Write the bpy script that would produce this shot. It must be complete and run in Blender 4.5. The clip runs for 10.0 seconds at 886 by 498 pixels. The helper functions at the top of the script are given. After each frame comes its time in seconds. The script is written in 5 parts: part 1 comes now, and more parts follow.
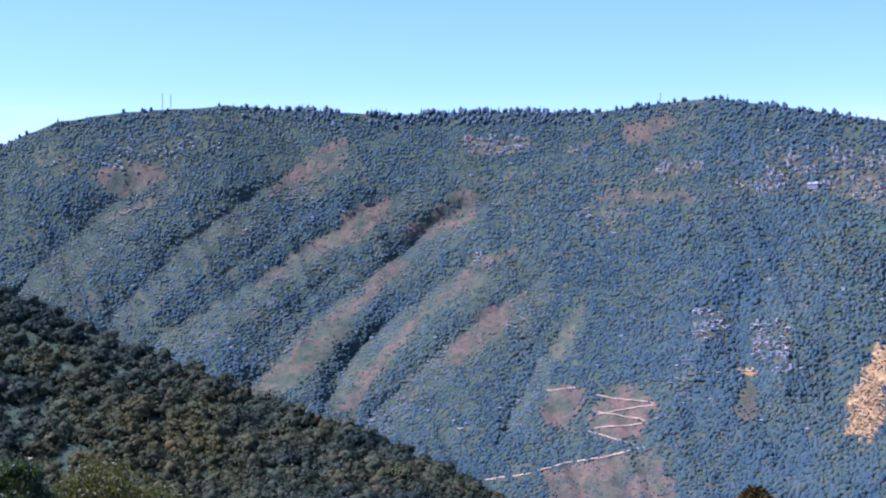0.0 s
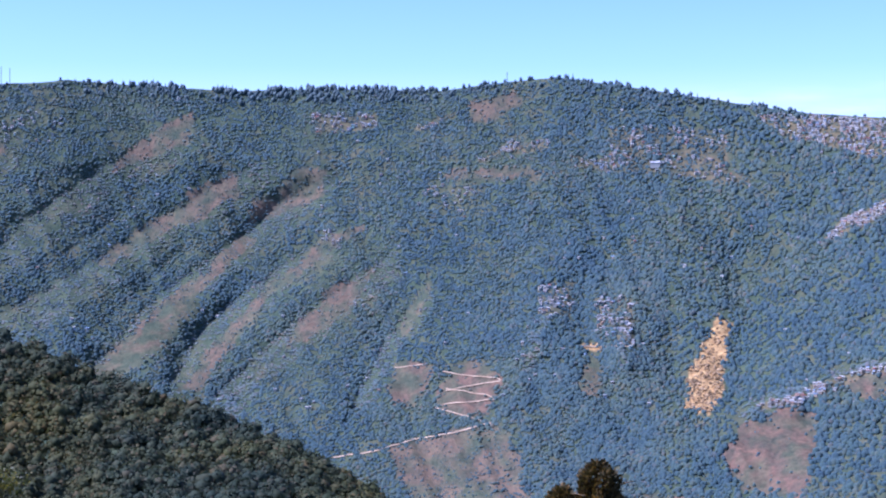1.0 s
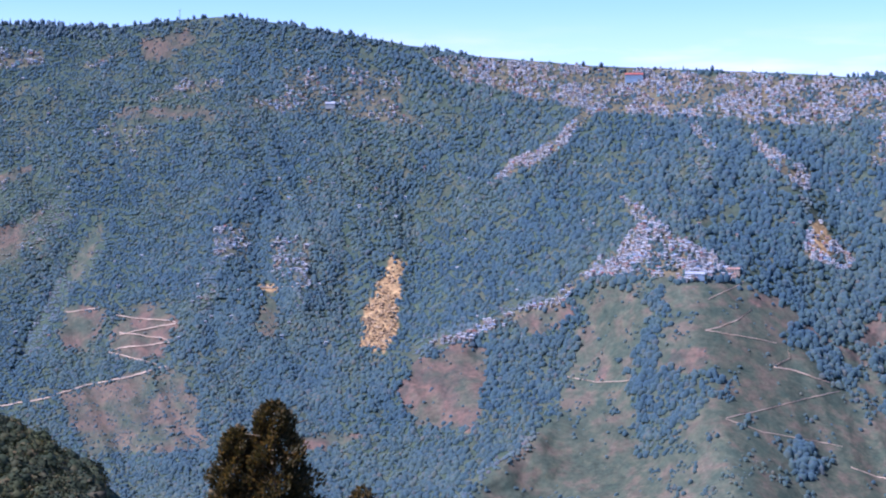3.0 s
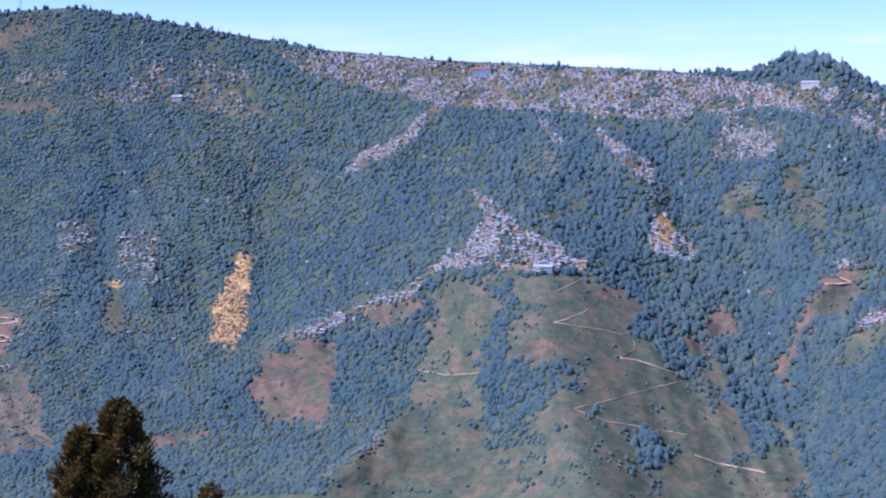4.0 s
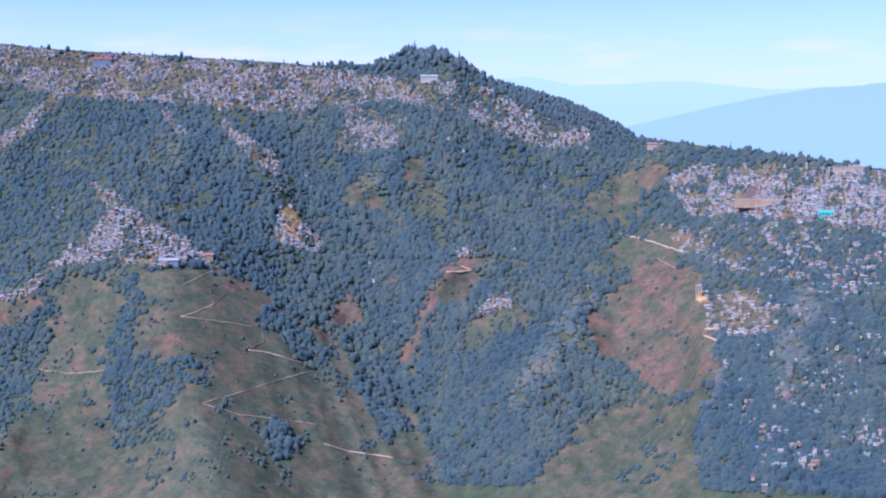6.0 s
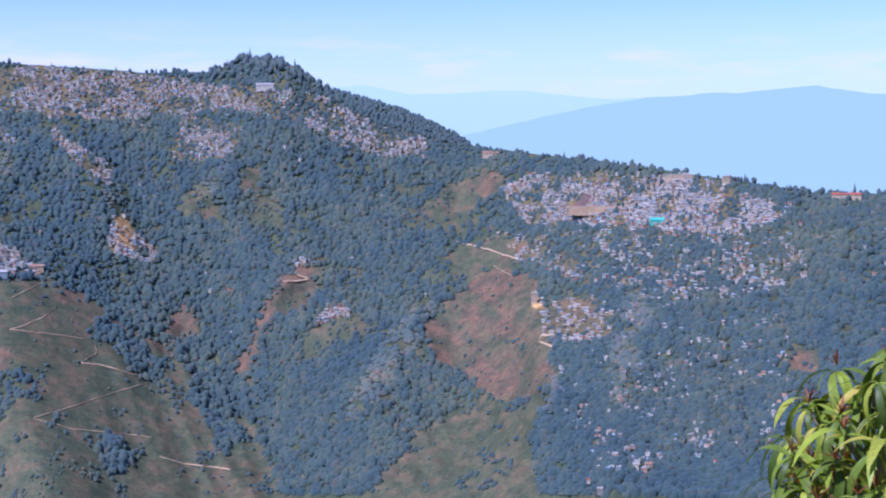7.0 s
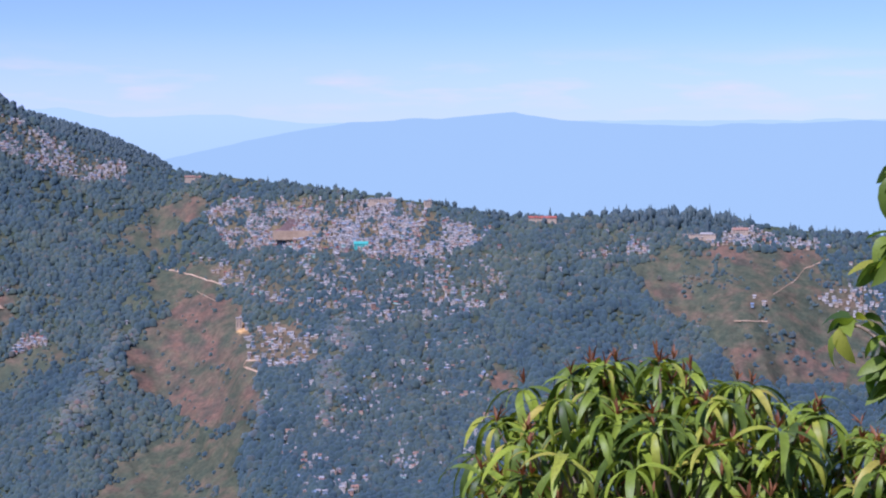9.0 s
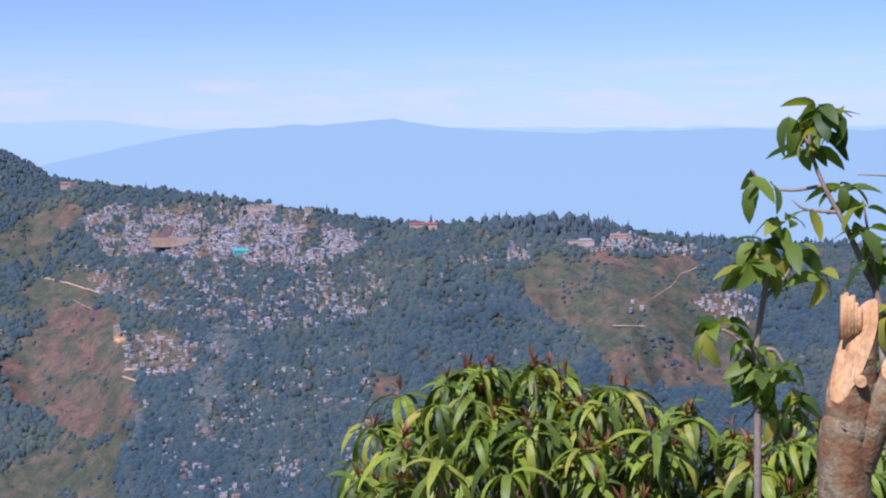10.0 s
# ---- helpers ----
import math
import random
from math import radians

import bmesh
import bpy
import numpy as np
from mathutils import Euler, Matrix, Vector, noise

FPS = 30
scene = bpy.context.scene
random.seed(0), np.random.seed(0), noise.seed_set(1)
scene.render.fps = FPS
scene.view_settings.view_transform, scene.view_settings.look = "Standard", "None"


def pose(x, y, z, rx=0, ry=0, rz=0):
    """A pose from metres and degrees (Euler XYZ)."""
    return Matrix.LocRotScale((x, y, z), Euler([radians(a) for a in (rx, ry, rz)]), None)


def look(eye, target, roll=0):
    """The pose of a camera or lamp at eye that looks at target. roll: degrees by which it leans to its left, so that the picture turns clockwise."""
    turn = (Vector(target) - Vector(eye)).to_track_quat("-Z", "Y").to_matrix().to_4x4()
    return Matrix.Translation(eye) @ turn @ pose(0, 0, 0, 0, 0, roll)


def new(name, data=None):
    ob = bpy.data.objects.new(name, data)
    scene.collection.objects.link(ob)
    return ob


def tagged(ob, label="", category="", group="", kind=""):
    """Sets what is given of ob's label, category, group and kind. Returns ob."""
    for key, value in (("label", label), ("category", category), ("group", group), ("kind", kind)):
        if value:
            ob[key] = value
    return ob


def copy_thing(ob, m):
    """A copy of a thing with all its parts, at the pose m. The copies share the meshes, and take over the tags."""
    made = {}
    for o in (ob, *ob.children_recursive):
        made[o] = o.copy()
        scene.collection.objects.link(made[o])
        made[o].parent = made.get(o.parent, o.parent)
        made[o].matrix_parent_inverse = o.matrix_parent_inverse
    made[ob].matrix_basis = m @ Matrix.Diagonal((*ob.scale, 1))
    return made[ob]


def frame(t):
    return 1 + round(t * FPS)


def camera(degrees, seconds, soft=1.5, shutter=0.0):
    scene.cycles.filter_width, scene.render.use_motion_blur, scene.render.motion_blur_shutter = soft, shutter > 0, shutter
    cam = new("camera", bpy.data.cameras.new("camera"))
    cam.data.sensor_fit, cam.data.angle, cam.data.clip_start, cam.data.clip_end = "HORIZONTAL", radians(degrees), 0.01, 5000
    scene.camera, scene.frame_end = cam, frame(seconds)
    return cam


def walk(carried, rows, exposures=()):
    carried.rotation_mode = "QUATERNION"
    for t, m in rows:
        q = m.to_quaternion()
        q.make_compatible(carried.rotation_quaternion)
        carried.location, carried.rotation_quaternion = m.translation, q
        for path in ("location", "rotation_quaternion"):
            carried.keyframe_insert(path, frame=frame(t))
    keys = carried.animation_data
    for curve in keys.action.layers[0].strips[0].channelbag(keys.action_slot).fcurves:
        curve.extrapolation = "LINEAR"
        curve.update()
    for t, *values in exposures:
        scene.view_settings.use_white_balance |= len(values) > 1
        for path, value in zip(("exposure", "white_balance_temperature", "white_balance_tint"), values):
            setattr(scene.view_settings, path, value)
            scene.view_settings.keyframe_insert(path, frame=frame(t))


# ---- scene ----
# A pan by hand over a deep Himalayan valley: forested massif, hill towns on its ridge, near bushes at the end.
cam = camera(32.34, 10.0, soft=2.1)
EYE, ARM = 1.6, 0.25          # eye height and the arm on which the camera swings
# seconds, bearing (clockwise from north = +y), pitch, roll
PATH = [
    (0.0, -0.000, -0.166, 0.037),
    (0.5, 2.789, -0.546, 0.048),
    (1.0, 5.701, -1.006, 0.009),
    (1.5, 8.707, -1.832, 0.011),
    (2.0, 11.523, -2.464, -0.022),
    (2.5, 14.781, -2.909, -0.035),
    (4.0, 23.448, -3.440, -0.065),
    (4.5, 26.647, -3.412, -0.021),
    (5.0, 30.434, -3.397, 0.000),
    (5.5, 34.122, -3.591, -0.022),
    (7.0, 43.513, -3.404, 0.022),
    (7.5, 46.652, -2.972, 0.017),
    (8.0, 49.387, -2.794, 0.028),
    (8.5, 51.865, -2.637, -0.014),
    (9.0, 54.574, -2.492, -0.009),
    (9.5, 56.737, -2.341, 0.006),
    (10.0, 59.037, -2.249, 0.024),
]


def swing(bearing, pitch, roll):
    a = radians(bearing)
    return pose(ARM * math.sin(a), ARM * math.cos(a), EYE, 90 + pitch, roll, -bearing)


walk(cam, [(t, swing(b, p, r)) for t, b, p, r in PATH],
     exposures=[(0.0, 0.97, 4780, 36), (4.0, 0.76, 4830, 35), (7.5, 0.42, 5050, 36), (10.0, 0.24, 5200, 37)])

# ---- light ----
SUN_BEARING, SUN_HEIGHT = -90.0, 52.0
world = bpy.data.worlds.new("sky")
scene.world = world
world.use_nodes = True
wn, wl = world.node_tree.nodes, world.node_tree.links
sky = wn.new("ShaderNodeTexSky")
sky.sky_type, sky.sun_disc = "NISHITA", False
sky.sun_elevation, sky.sun_rotation = radians(SUN_HEIGHT), radians(SUN_BEARING)
sky.altitude, sky.air_density, sky.dust_density, sky.ozone_density = 1800, 1.0, 0.6, 3.0
# pale haze and thin pink cloud wisps low over the horizon, all the way round
tcs, maps, cloud = wn.new("ShaderNodeTexCoord"), wn.new("ShaderNodeMapping"), wn.new("ShaderNodeTexNoise")
maps.inputs["Scale"].default_value = (14, 14, 90)
cloud.inputs["Scale"].default_value, cloud.inputs["Detail"].default_value = 1.0, 5
wl.new(tcs.outputs["Generated"], maps.inputs[0])
wl.new(maps.outputs[0], cloud.inputs["Vector"])
axes, band, veil, amount, wisps = wn.new("ShaderNodeSeparateXYZ"), wn.new("ShaderNodeValToRGB"), wn.new("ShaderNodeValToRGB"), wn.new("ShaderNodeMath"), wn.new("ShaderNodeMix")
wl.new(tcs.outputs["Generated"], axes.inputs[0])
wl.new(axes.outputs[2], band.inputs[0])
wl.new(cloud.outputs["Fac"], veil.inputs[0])
for r_, stops in ((band, ((0.035, 0.0), (0.06, 0.7), (0.075, 0.35), (0.09, 0.0))), (veil, ((0.48, 0.0), (0.72, 0.8)))):
    while len(r_.color_ramp.elements) < len(stops):
        r_.color_ramp.elements.new(0.5)
    for e_, (p_, v_) in zip(r_.color_ramp.elements, stops):
        e_.position, e_.color = p_, (v_, v_, v_, 1)
amount.operation = "MULTIPLY"
wl.new(band.outputs[0], amount.inputs[0])
wl.new(veil.outputs[0], amount.inputs[1])
wisps.data_type = "RGBA"
wl.new(amount.outputs[0], wisps.inputs[0])
low, murk = wn.new("ShaderNodeValToRGB"), wn.new("ShaderNodeMix")
while len(low.color_ramp.elements) < 3:
    low.color_ramp.elements.new(0.5)
for e_, (p_, v_) in zip(low.color_ramp.elements, ((0.0, 0.75), (0.045, 0.65), (0.1, 0.0))):
    e_.position, e_.color = p_, (v_, v_, v_, 1)
murk.data_type = "RGBA"
murk.inputs[7].default_value = (5.2, 5.9, 6.7, 1)
wl.new(axes.outputs[2], low.inputs[0])
wl.new(low.outputs[0], murk.inputs[0])
wl.new(sky.outputs[0], murk.inputs[6])
wl.new(murk.outputs[2], wisps.inputs[6])
wisps.inputs[7].default_value = (7.6, 6.4, 7.0, 1)
wl.new(wisps.outputs[2], wn["Background"].inputs[0])
wn["Background"].inputs[1].default_value = 0.10

sun = new("sun", bpy.data.lights.new("sun", "SUN"))
sun.data.energy, sun.data.angle, sun.data.color = 5.0, radians(1.5), (1.0, 0.93, 0.81)
sb, sh = radians(SUN_BEARING), radians(SUN_HEIGHT)
sun.matrix_world = look((math.sin(sb) * math.cos(sh) * 100, math.cos(sb) * math.cos(sh) * 100, math.sin(sh) * 100), (0, 0, 0))


# ---- materials ----
def blank(name, rough=0.8, spec=0.3):
    m = bpy.data.materials.new(name)
    m.use_nodes = True
    b = m.node_tree.nodes["Principled BSDF"]
    b.inputs["Roughness"].default_value = rough
    b.inputs["Specular IOR Level"].default_value = spec
    return m, m.node_tree.nodes, m.node_tree.links, b


def ramp(nodes, links, fac, stops):
    r = nodes.new("ShaderNodeValToRGB")
    e = r.color_ramp.elements
    while len(e) < len(stops):
        e.new(0.5)
    for el, (p, c) in zip(e, stops):
        el.position, el.color = p, (*c, 1)
    links.new(fac, r.inputs[0])
    return r.outputs[0]


def noise_tex(nodes, links, scale, detail=4, rough=0.6, coord="Object"):
    tc, n = nodes.new("ShaderNodeTexCoord"), nodes.new("ShaderNodeTexNoise")
    links.new(tc.outputs[coord], n.inputs["Vector"])
    n.inputs["Scale"].default_value, n.inputs["Detail"].default_value, n.inputs["Roughness"].default_value = scale, detail, rough
    return n.outputs["Fac"]


def mixed(nodes, links, fac, a, b, mode="MIX"):
    m = nodes.new("ShaderNodeMix")
    m.data_type, m.blend_type = "RGBA", mode
    for s, v in ((m.inputs[0], fac), (m.inputs[6], a), (m.inputs[7], b)):
        if isinstance(v, (int, float)):
            s.default_value = v
        elif isinstance(v, tuple):
            s.default_value = (*v, 1)
        else:
            links.new(v, s)
    return m.outputs[2]


def bumped(nodes, links, bsdf, height, strength, distance):
    b = nodes.new("ShaderNodeBump")
    b.inputs["Strength"].default_value, b.inputs["Distance"].default_value = strength, distance
    links.new(height, b.inputs["Height"])
    links.new(b.outputs[0], bsdf.inputs["Normal"])


def mottled(name, stops, scale, rough=0.85, spec=0.3, bump=0.0, scale2=None, island=False, per_object=False, leafy=0.0, leaf_tint=(1.2, 1.25, 0.8), haze_sheen=0.0, broad=False, grain=0.55):
    """Colour from noise at two scales, or from each loose piece's own random number with noise over it."""
    m, n, l, b = blank(name, rough, spec)
    f = noise_tex(n, l, scale)
    if island or per_object:
        g = n.new("ShaderNodeObjectInfo" if per_object else "ShaderNodeNewGeometry")
        src = g.outputs["Random"] if per_object else g.outputs["Random Per Island"]
        c = ramp(n, l, src, stops)
        if broad:
            c = mixed(n, l, 1.0, c, ramp(n, l, noise_tex(n, l, 0.0045, 5, 0.65), [(0.36, (0.62, 0.78, 0.95)), (0.5, (1.0, 1.0, 1.0)), (0.63, (1.55, 1.22, 0.72))]), "MULTIPLY")
            c = mixed(n, l, 1.0, c, ramp(n, l, noise_tex(n, l, 0.02, 4, 0.6), [(0.36, (0.66, 0.76, 0.86)), (0.5, (1.0, 1.0, 1.0)), (0.64, (1.32, 1.22, 0.98))]), "MULTIPLY")
    else:
        c = ramp(n, l, f, stops)
    f2 = noise_tex(n, l, scale2 or scale * 7, 3)
    c = mixed(n, l, grain, c, ramp(n, l, f2, [(0.3, (0.45, 0.45, 0.45)), (0.7, (1.25, 1.25, 1.25))]), "MULTIPLY")
    l.new(c, b.inputs["Base Color"])
    # blue sheen put on the foliage to lift it as airy haze would
    b.inputs["Sheen Weight"].default_value, b.inputs["Sheen Roughness"].default_value = haze_sheen, 0.9
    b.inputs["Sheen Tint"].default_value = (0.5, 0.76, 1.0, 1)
    if bump:
        bumped(n, l, b, f2, 0.6, bump)
    if leafy:
        t, mx = n.new("ShaderNodeBsdfTranslucent"), n.new("ShaderNodeMixShader")
        l.new(mixed(n, l, 1.0, c, leaf_tint, "MULTIPLY"), t.inputs[0])
        mx.inputs[0].default_value = leafy
        l.new(b.outputs[0], mx.inputs[1])
        l.new(t.outputs[0], mx.inputs[2])
        l.new(mx.outputs[0], n["Material Output"].inputs[0])
    return m


def ground_material():
    m, n, l, b = blank("hillside", 1.0, 0.0)
    b.inputs["Sheen Weight"].default_value, b.inputs["Sheen Roughness"].default_value = 0.0, 0.6
    at = n.new("ShaderNodeAttribute")
    at.attribute_name = "cover"
    sep = n.new("ShaderNodeSeparateColor")
    l.new(at.outputs["Color"], sep.inputs[0])
    big, mid, fine = noise_tex(n, l, 0.006), noise_tex(n, l, 0.03, 6), noise_tex(n, l, 0.16, 5, 0.7)
    forest = ramp(n, l, mid, [(0.3, (0.05, 0.075, 0.05)), (0.7, (0.08, 0.095, 0.055))])
    earth = ramp(n, l, mid, [(0.36, (0.096, 0.078, 0.06)), (0.47, (0.145, 0.093, 0.071)), (0.56, (0.195, 0.11, 0.08)), (0.66, (0.128, 0.098, 0.068))])
    grass = ramp(n, l, mid, [(0.36, (0.062, 0.079, 0.053)), (0.5, (0.087, 0.094, 0.06)), (0.64, (0.13, 0.104, 0.07))])
    rock = noise_tex(n, l, 0.09, 8, 0.75)
    tan = ramp(n, l, rock, [(0.34, (0.15, 0.095, 0.045)), (0.48, (0.34, 0.21, 0.09)), (0.62, (0.50, 0.34, 0.15))])
    c = mixed(n, l, sep.outputs[1], forest, grass)
    c = mixed(n, l, sep.outputs[0], c, earth)
    c = mixed(n, l, sep.outputs[2], c, tan)
    c = mixed(n, l, 0.5, c, ramp(n, l, fine, [(0.32, (0.5, 0.5, 0.5)), (0.68, (1.3, 1.3, 1.3))]), "MULTIPLY")
    c = mixed(n, l, 0.35, c, ramp(n, l, big, [(0.35, (0.7, 0.7, 0.7)), (0.65, (1.2, 1.2, 1.2))]), "MULTIPLY")
    c = mixed(n, l, 0.6, c, ramp(n, l, noise_tex(n, l, 0.07, 8, 0.75), [(0.38, (0.62, 0.66, 0.66)), (0.5, (1.0, 1.0, 1.0)), (0.62, (1.35, 1.25, 1.1))]), "MULTIPLY")
    l.new(c, b.inputs["Base Color"])
    bumped(n, l, b, fine, 0.5, 2.5)
    return m


GROUND = ground_material()
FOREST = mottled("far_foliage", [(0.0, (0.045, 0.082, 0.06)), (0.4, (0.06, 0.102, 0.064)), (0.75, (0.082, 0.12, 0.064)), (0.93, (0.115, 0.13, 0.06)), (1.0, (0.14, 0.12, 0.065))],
                 0.05, 0.75, 0.25, scale2=0.4, island=True, leafy=0.6, leaf_tint=(1.05, 1.15, 1.0), haze_sheen=0.46, broad=True, grain=0.25)
# olive and brown scrub; its paler tone paints the sunlit flanks
LITSCRUB = mottled("lit_scrub", [(0.0, (0.09, 0.115, 0.06)), (0.5, (0.12, 0.135, 0.065)), (0.85, (0.15, 0.13, 0.07)), (1.0, (0.19, 0.125, 0.075))],
                   0.05, 0.8, 0.2, scale2=0.4, island=True, leafy=0.5, leaf_tint=(1.05, 1.08, 0.9), haze_sheen=0.46, broad=True, grain=0.25)
CONIFER = mottled("conifer_foliage", [(0.0, (0.035, 0.06, 0.05)), (1.0, (0.06, 0.09, 0.065))], 0.05, 0.6, 0.5, scale2=0.5, island=True, leafy=0.35, leaf_tint=(1, 1, 1), haze_sheen=0.2)
NEARWOOD = mottled("hill_foliage", [(0.0, (0.036, 0.054, 0.034)), (0.5, (0.05, 0.066, 0.038)), (0.8, (0.064, 0.074, 0.04)), (0.95, (0.084, 0.078, 0.046)), (1.0, (0.1, 0.084, 0.05))],
                   0.06, 0.75, 0.2, scale2=0.9, island=True, leafy=0.35, leaf_tint=(1, 1, 0.9), broad=True, grain=0.3)
TRACK = mottled("bare_track", [(0.3, (0.32, 0.22, 0.13)), (0.7, (0.52, 0.39, 0.26))], 0.05, 0.95, 0.2, scale2=0.5)


def wall_paint(name, c):
    return mottled(name, [(0.3, tuple(v * 0.8 for v in c)), (0.7, c)], 0.12, 0.8, 0.3, scale2=0.9)


WALLS = [wall_paint(k, c) for k, c in (("white_wash", (0.56, 0.52, 0.44)), ("cream_wash", (0.50, 0.39, 0.27)), ("grey_render", (0.29, 0.27, 0.24)), ("blue_wash", (0.28, 0.36, 0.42)),
                                       ("pink_wash", (0.48, 0.32, 0.27)), ("brick_wash", (0.42, 0.26, 0.18)), ("green_wash", (0.36, 0.55, 0.46)))]
ROOFS = [wall_paint(k, c) for k, c in (("tin_grey", (0.36, 0.36, 0.36)), ("tin_rust", (0.34, 0.2, 0.14)), ("tin_blue", (0.26, 0.36, 0.5)), ("tin_red", (0.36, 0.11, 0.075)), ("concrete_flat", (0.48, 0.46, 0.43)))]
GLASS = mottled("dark_pane", [(0.3, (0.03, 0.035, 0.045)), (0.7, (0.06, 0.07, 0.08))], 0.2, 0.15, 0.6)

# ---- the shape of the land ----
lattice = np.random.RandomState(7).rand(128, 128)


def vnoise(x, y):
    """Smooth value noise over arrays, 0 to 1."""
    x, y = np.asarray(x, float), np.asarray(y, float)
    xi, yi = np.floor(x).astype(int), np.floor(y).astype(int)
    u, v = x - xi, y - yi
    u, v = u * u * (3 - 2 * u), v * v * (3 - 2 * v)
    g = lambda i, j: lattice[(xi + i) % 128, (yi + j) % 128]
    return (g(0, 0) * (1 - u) + g(1, 0) * u) * (1 - v) + (g(0, 1) * (1 - u) + g(1, 1) * u) * v


def fbm(x, y, octaves=4):
    return sum(vnoise(x * 2 ** k + 17 * k, y * 2 ** k + 31 * k) / 2 ** k for k in range(octaves)) / (2 - 2 ** (1 - octaves))


# the crest of the massif: bearing, its height over the eye's level in degrees
CREST_B = (-40, -24, -16.2, -14.2, -12.2, -8, -1.8, 1.6, 5.6, 7.3, 9.9, 12.8, 16.4, 19.3, 23.3, 29, 33, 35, 36, 37.8, 39, 40.4, 41.8, 44, 47, 50.4, 52.5, 55.4, 57.5, 60, 63, 66, 67.2, 69.6, 75.2, 100)
CREST_H = (1, 2.5, 3.45, 4.35, 4.7, 5.05, 4.75, 4.85, 4.8, 5.05, 5.3, 4.9, 4.3, 3.85, 3.5, 3.25, 3.0, 3.1, 3.5, 3.4, 2.55, 1.75, 1.1, 0.42, 0.05, -0.35, -0.65, -1.1, -1.4, -1.35, -1.4, -1.55, -1.8, -2.0, -2.1, -2.5)
FOOT = -19.0


def crest(b):
    return np.interp(b, CREST_B, CREST_H) + 0.1 + 0.10 * (fbm(b * 1.7, b * 0 + 3.3, 3) - 0.5)


def crest_far(b):
    return np.interp(b, (-40, -16, 0, 10, 25, 36, 44, 50, 58, 66, 75, 100), (3900, 3800, 3600, 3400, 3150, 3050, 2900, 2620, 2450, 2500, 2600, 2800))


def foot_far(b):
    return np.interp(b, (-40, -16, 0, 10, 25, 37, 50, 60, 75, 100), (2150, 2050, 1900, 1800, 1650, 1680, 1280, 1230, 1380, 1500))


def off_line(b, h, line):
    """Distance in degrees from a line of bearings and heights, how far along it (0 to 1), and on which side."""
    best, along, side, gone = np.full(np.shape(b), 1e9), np.zeros(np.shape(b)), np.zeros(np.shape(b)), 0.0
    total = sum(math.hypot(q[0] - p[0], q[1] - p[1]) for p, q in zip(line[:-1], line[1:]))
    for (x0, y0), (x1, y1) in zip(line[:-1], line[1:]):
        dx, dy = x1 - x0, y1 - y0
        long = math.hypot(dx, dy)
        t = np.clip(((b - x0) * dx + (h - y0) * dy) / (dx * dx + dy * dy + 1e-9), 0, 1)
        d = np.hypot(b - x0 - t * dx, h - y0 - t * dy)
        near_it = d < best
        along = np.where(near_it, (gone + t * long) / total, along)
        side = np.where(near_it, np.sign(dx * (h - y0) - dy * (b - x0)), side)
        best = np.minimum(best, d)
        gone += long
    return best, along, side


relief = []


def spur(swell, width, line):
    """A spur (swell above 0) or a gully (below 0), so many metres out of the slope."""
    relief.append((swell, width, line))


spur(120, 1.3, [(0.3, 2.82), (-2.0, 1.76), (-5.2, -0.14), (-8.1, -2.03), (-10.8, -3.67)])
spur(140, 1.2, [(2.5, 2.18), (1.4, 1.87), (-1.4, -0.14), (-4.7, -2.67), (-7.3, -5.38)])
spur(120, 1.1, [(4.6, -0.78), (2.5, -2.05), (0.3, -3.74), (-2.8, -6.47)])
spur(70, 0.7, [(5.4, -1.84), (3.7, -4.37), (2.5, -6.47)])
spur(110, 1.0, [(2.5, 0.07), (-0.1, -1.52), (-3.1, -3.74), (-4.5, -6.04)])
spur(120, 1.5, [(-9.7, 3.62), (-12.2, 1.52), (-15.0, -0.95)])
spur(110, 1.3, [(-3.5, 3.87), (-7.0, 1.96), (-9.5, 0.07), (-12.2, -2.62)])
spur(-110, 0.8, [(-1.8, 0.70), (-3.9, -0.99), (-6.0, -2.88), (-8.1, -4.95)])
spur(-120, 0.8, [(0.3, -0.57), (-1.8, -2.26), (-3.5, -4.58), (-4.7, -6.45)])
spur(-80, 0.7, [(4.6, -2.05), (3.3, -3.95), (1.4, -6.48)])
spur(-100, 1.0, [(-3.5, 2.39), (-6.0, 0.49), (-10.2, -2.64)])
spur(-60, 0.6, [(2.5, 2.60), (1.6, 1.34), (-0.9, 0.28), (-2.2, -0.78)])
spur(-110, 0.9, [(16.0, 0.50), (16.6, -1.61), (16.9, -3.10), (16.6, -6.27), (14.9, -8.80)])
spur(-60, 0.6, [(11.1, -0.56), (11.0, -2.67), (10.9, -4.57)])
spur(-60, 0.6, [(14.1, -2.04), (14.3, -4.58), (14.1, -7.12)])
spur(60, 0.9, [(9.2, -0.56), (9.6, -3.30), (8.3, -7.08)])
spur(50, 0.7, [(12.6, -1.19), (12.6, -3.73), (12.1, -7.11)])
spur(100, 1.5, [(25.7, -2.33), (23.8, -4.02), (21.9, -5.07), (17.5, -6.70), (15.2, -8.30), (13.3, -9.88)])
spur(330, 4.2, [(26.1, -3.18), (27.0, -5.09), (28.1, -8.46), (29.1, -15.08)])
spur(150, 1.4, [(23.2, -7.19), (21.9, -9.69), (19.1, -12.12), (16.4, -14.87)])
spur(-60, 0.9, [(25.8, -8.67), (25.3, -10.97), (23.6, -13.03)])
spur(30, 0.6, [(19.4, -5.05), (17.7, -6.70)])
spur(-160, 1.5, [(29.1, -2.96), (31.4, -5.07), (33.8, -7.14), (36.1, -9.18), (38.2, -11.98), (38.8, -13.97)])
spur(-80, 0.9, [(31.5, -0.61), (32.8, -3.57), (35.1, -6.11), (36.0, -8.64), (37.9, -11.96)])
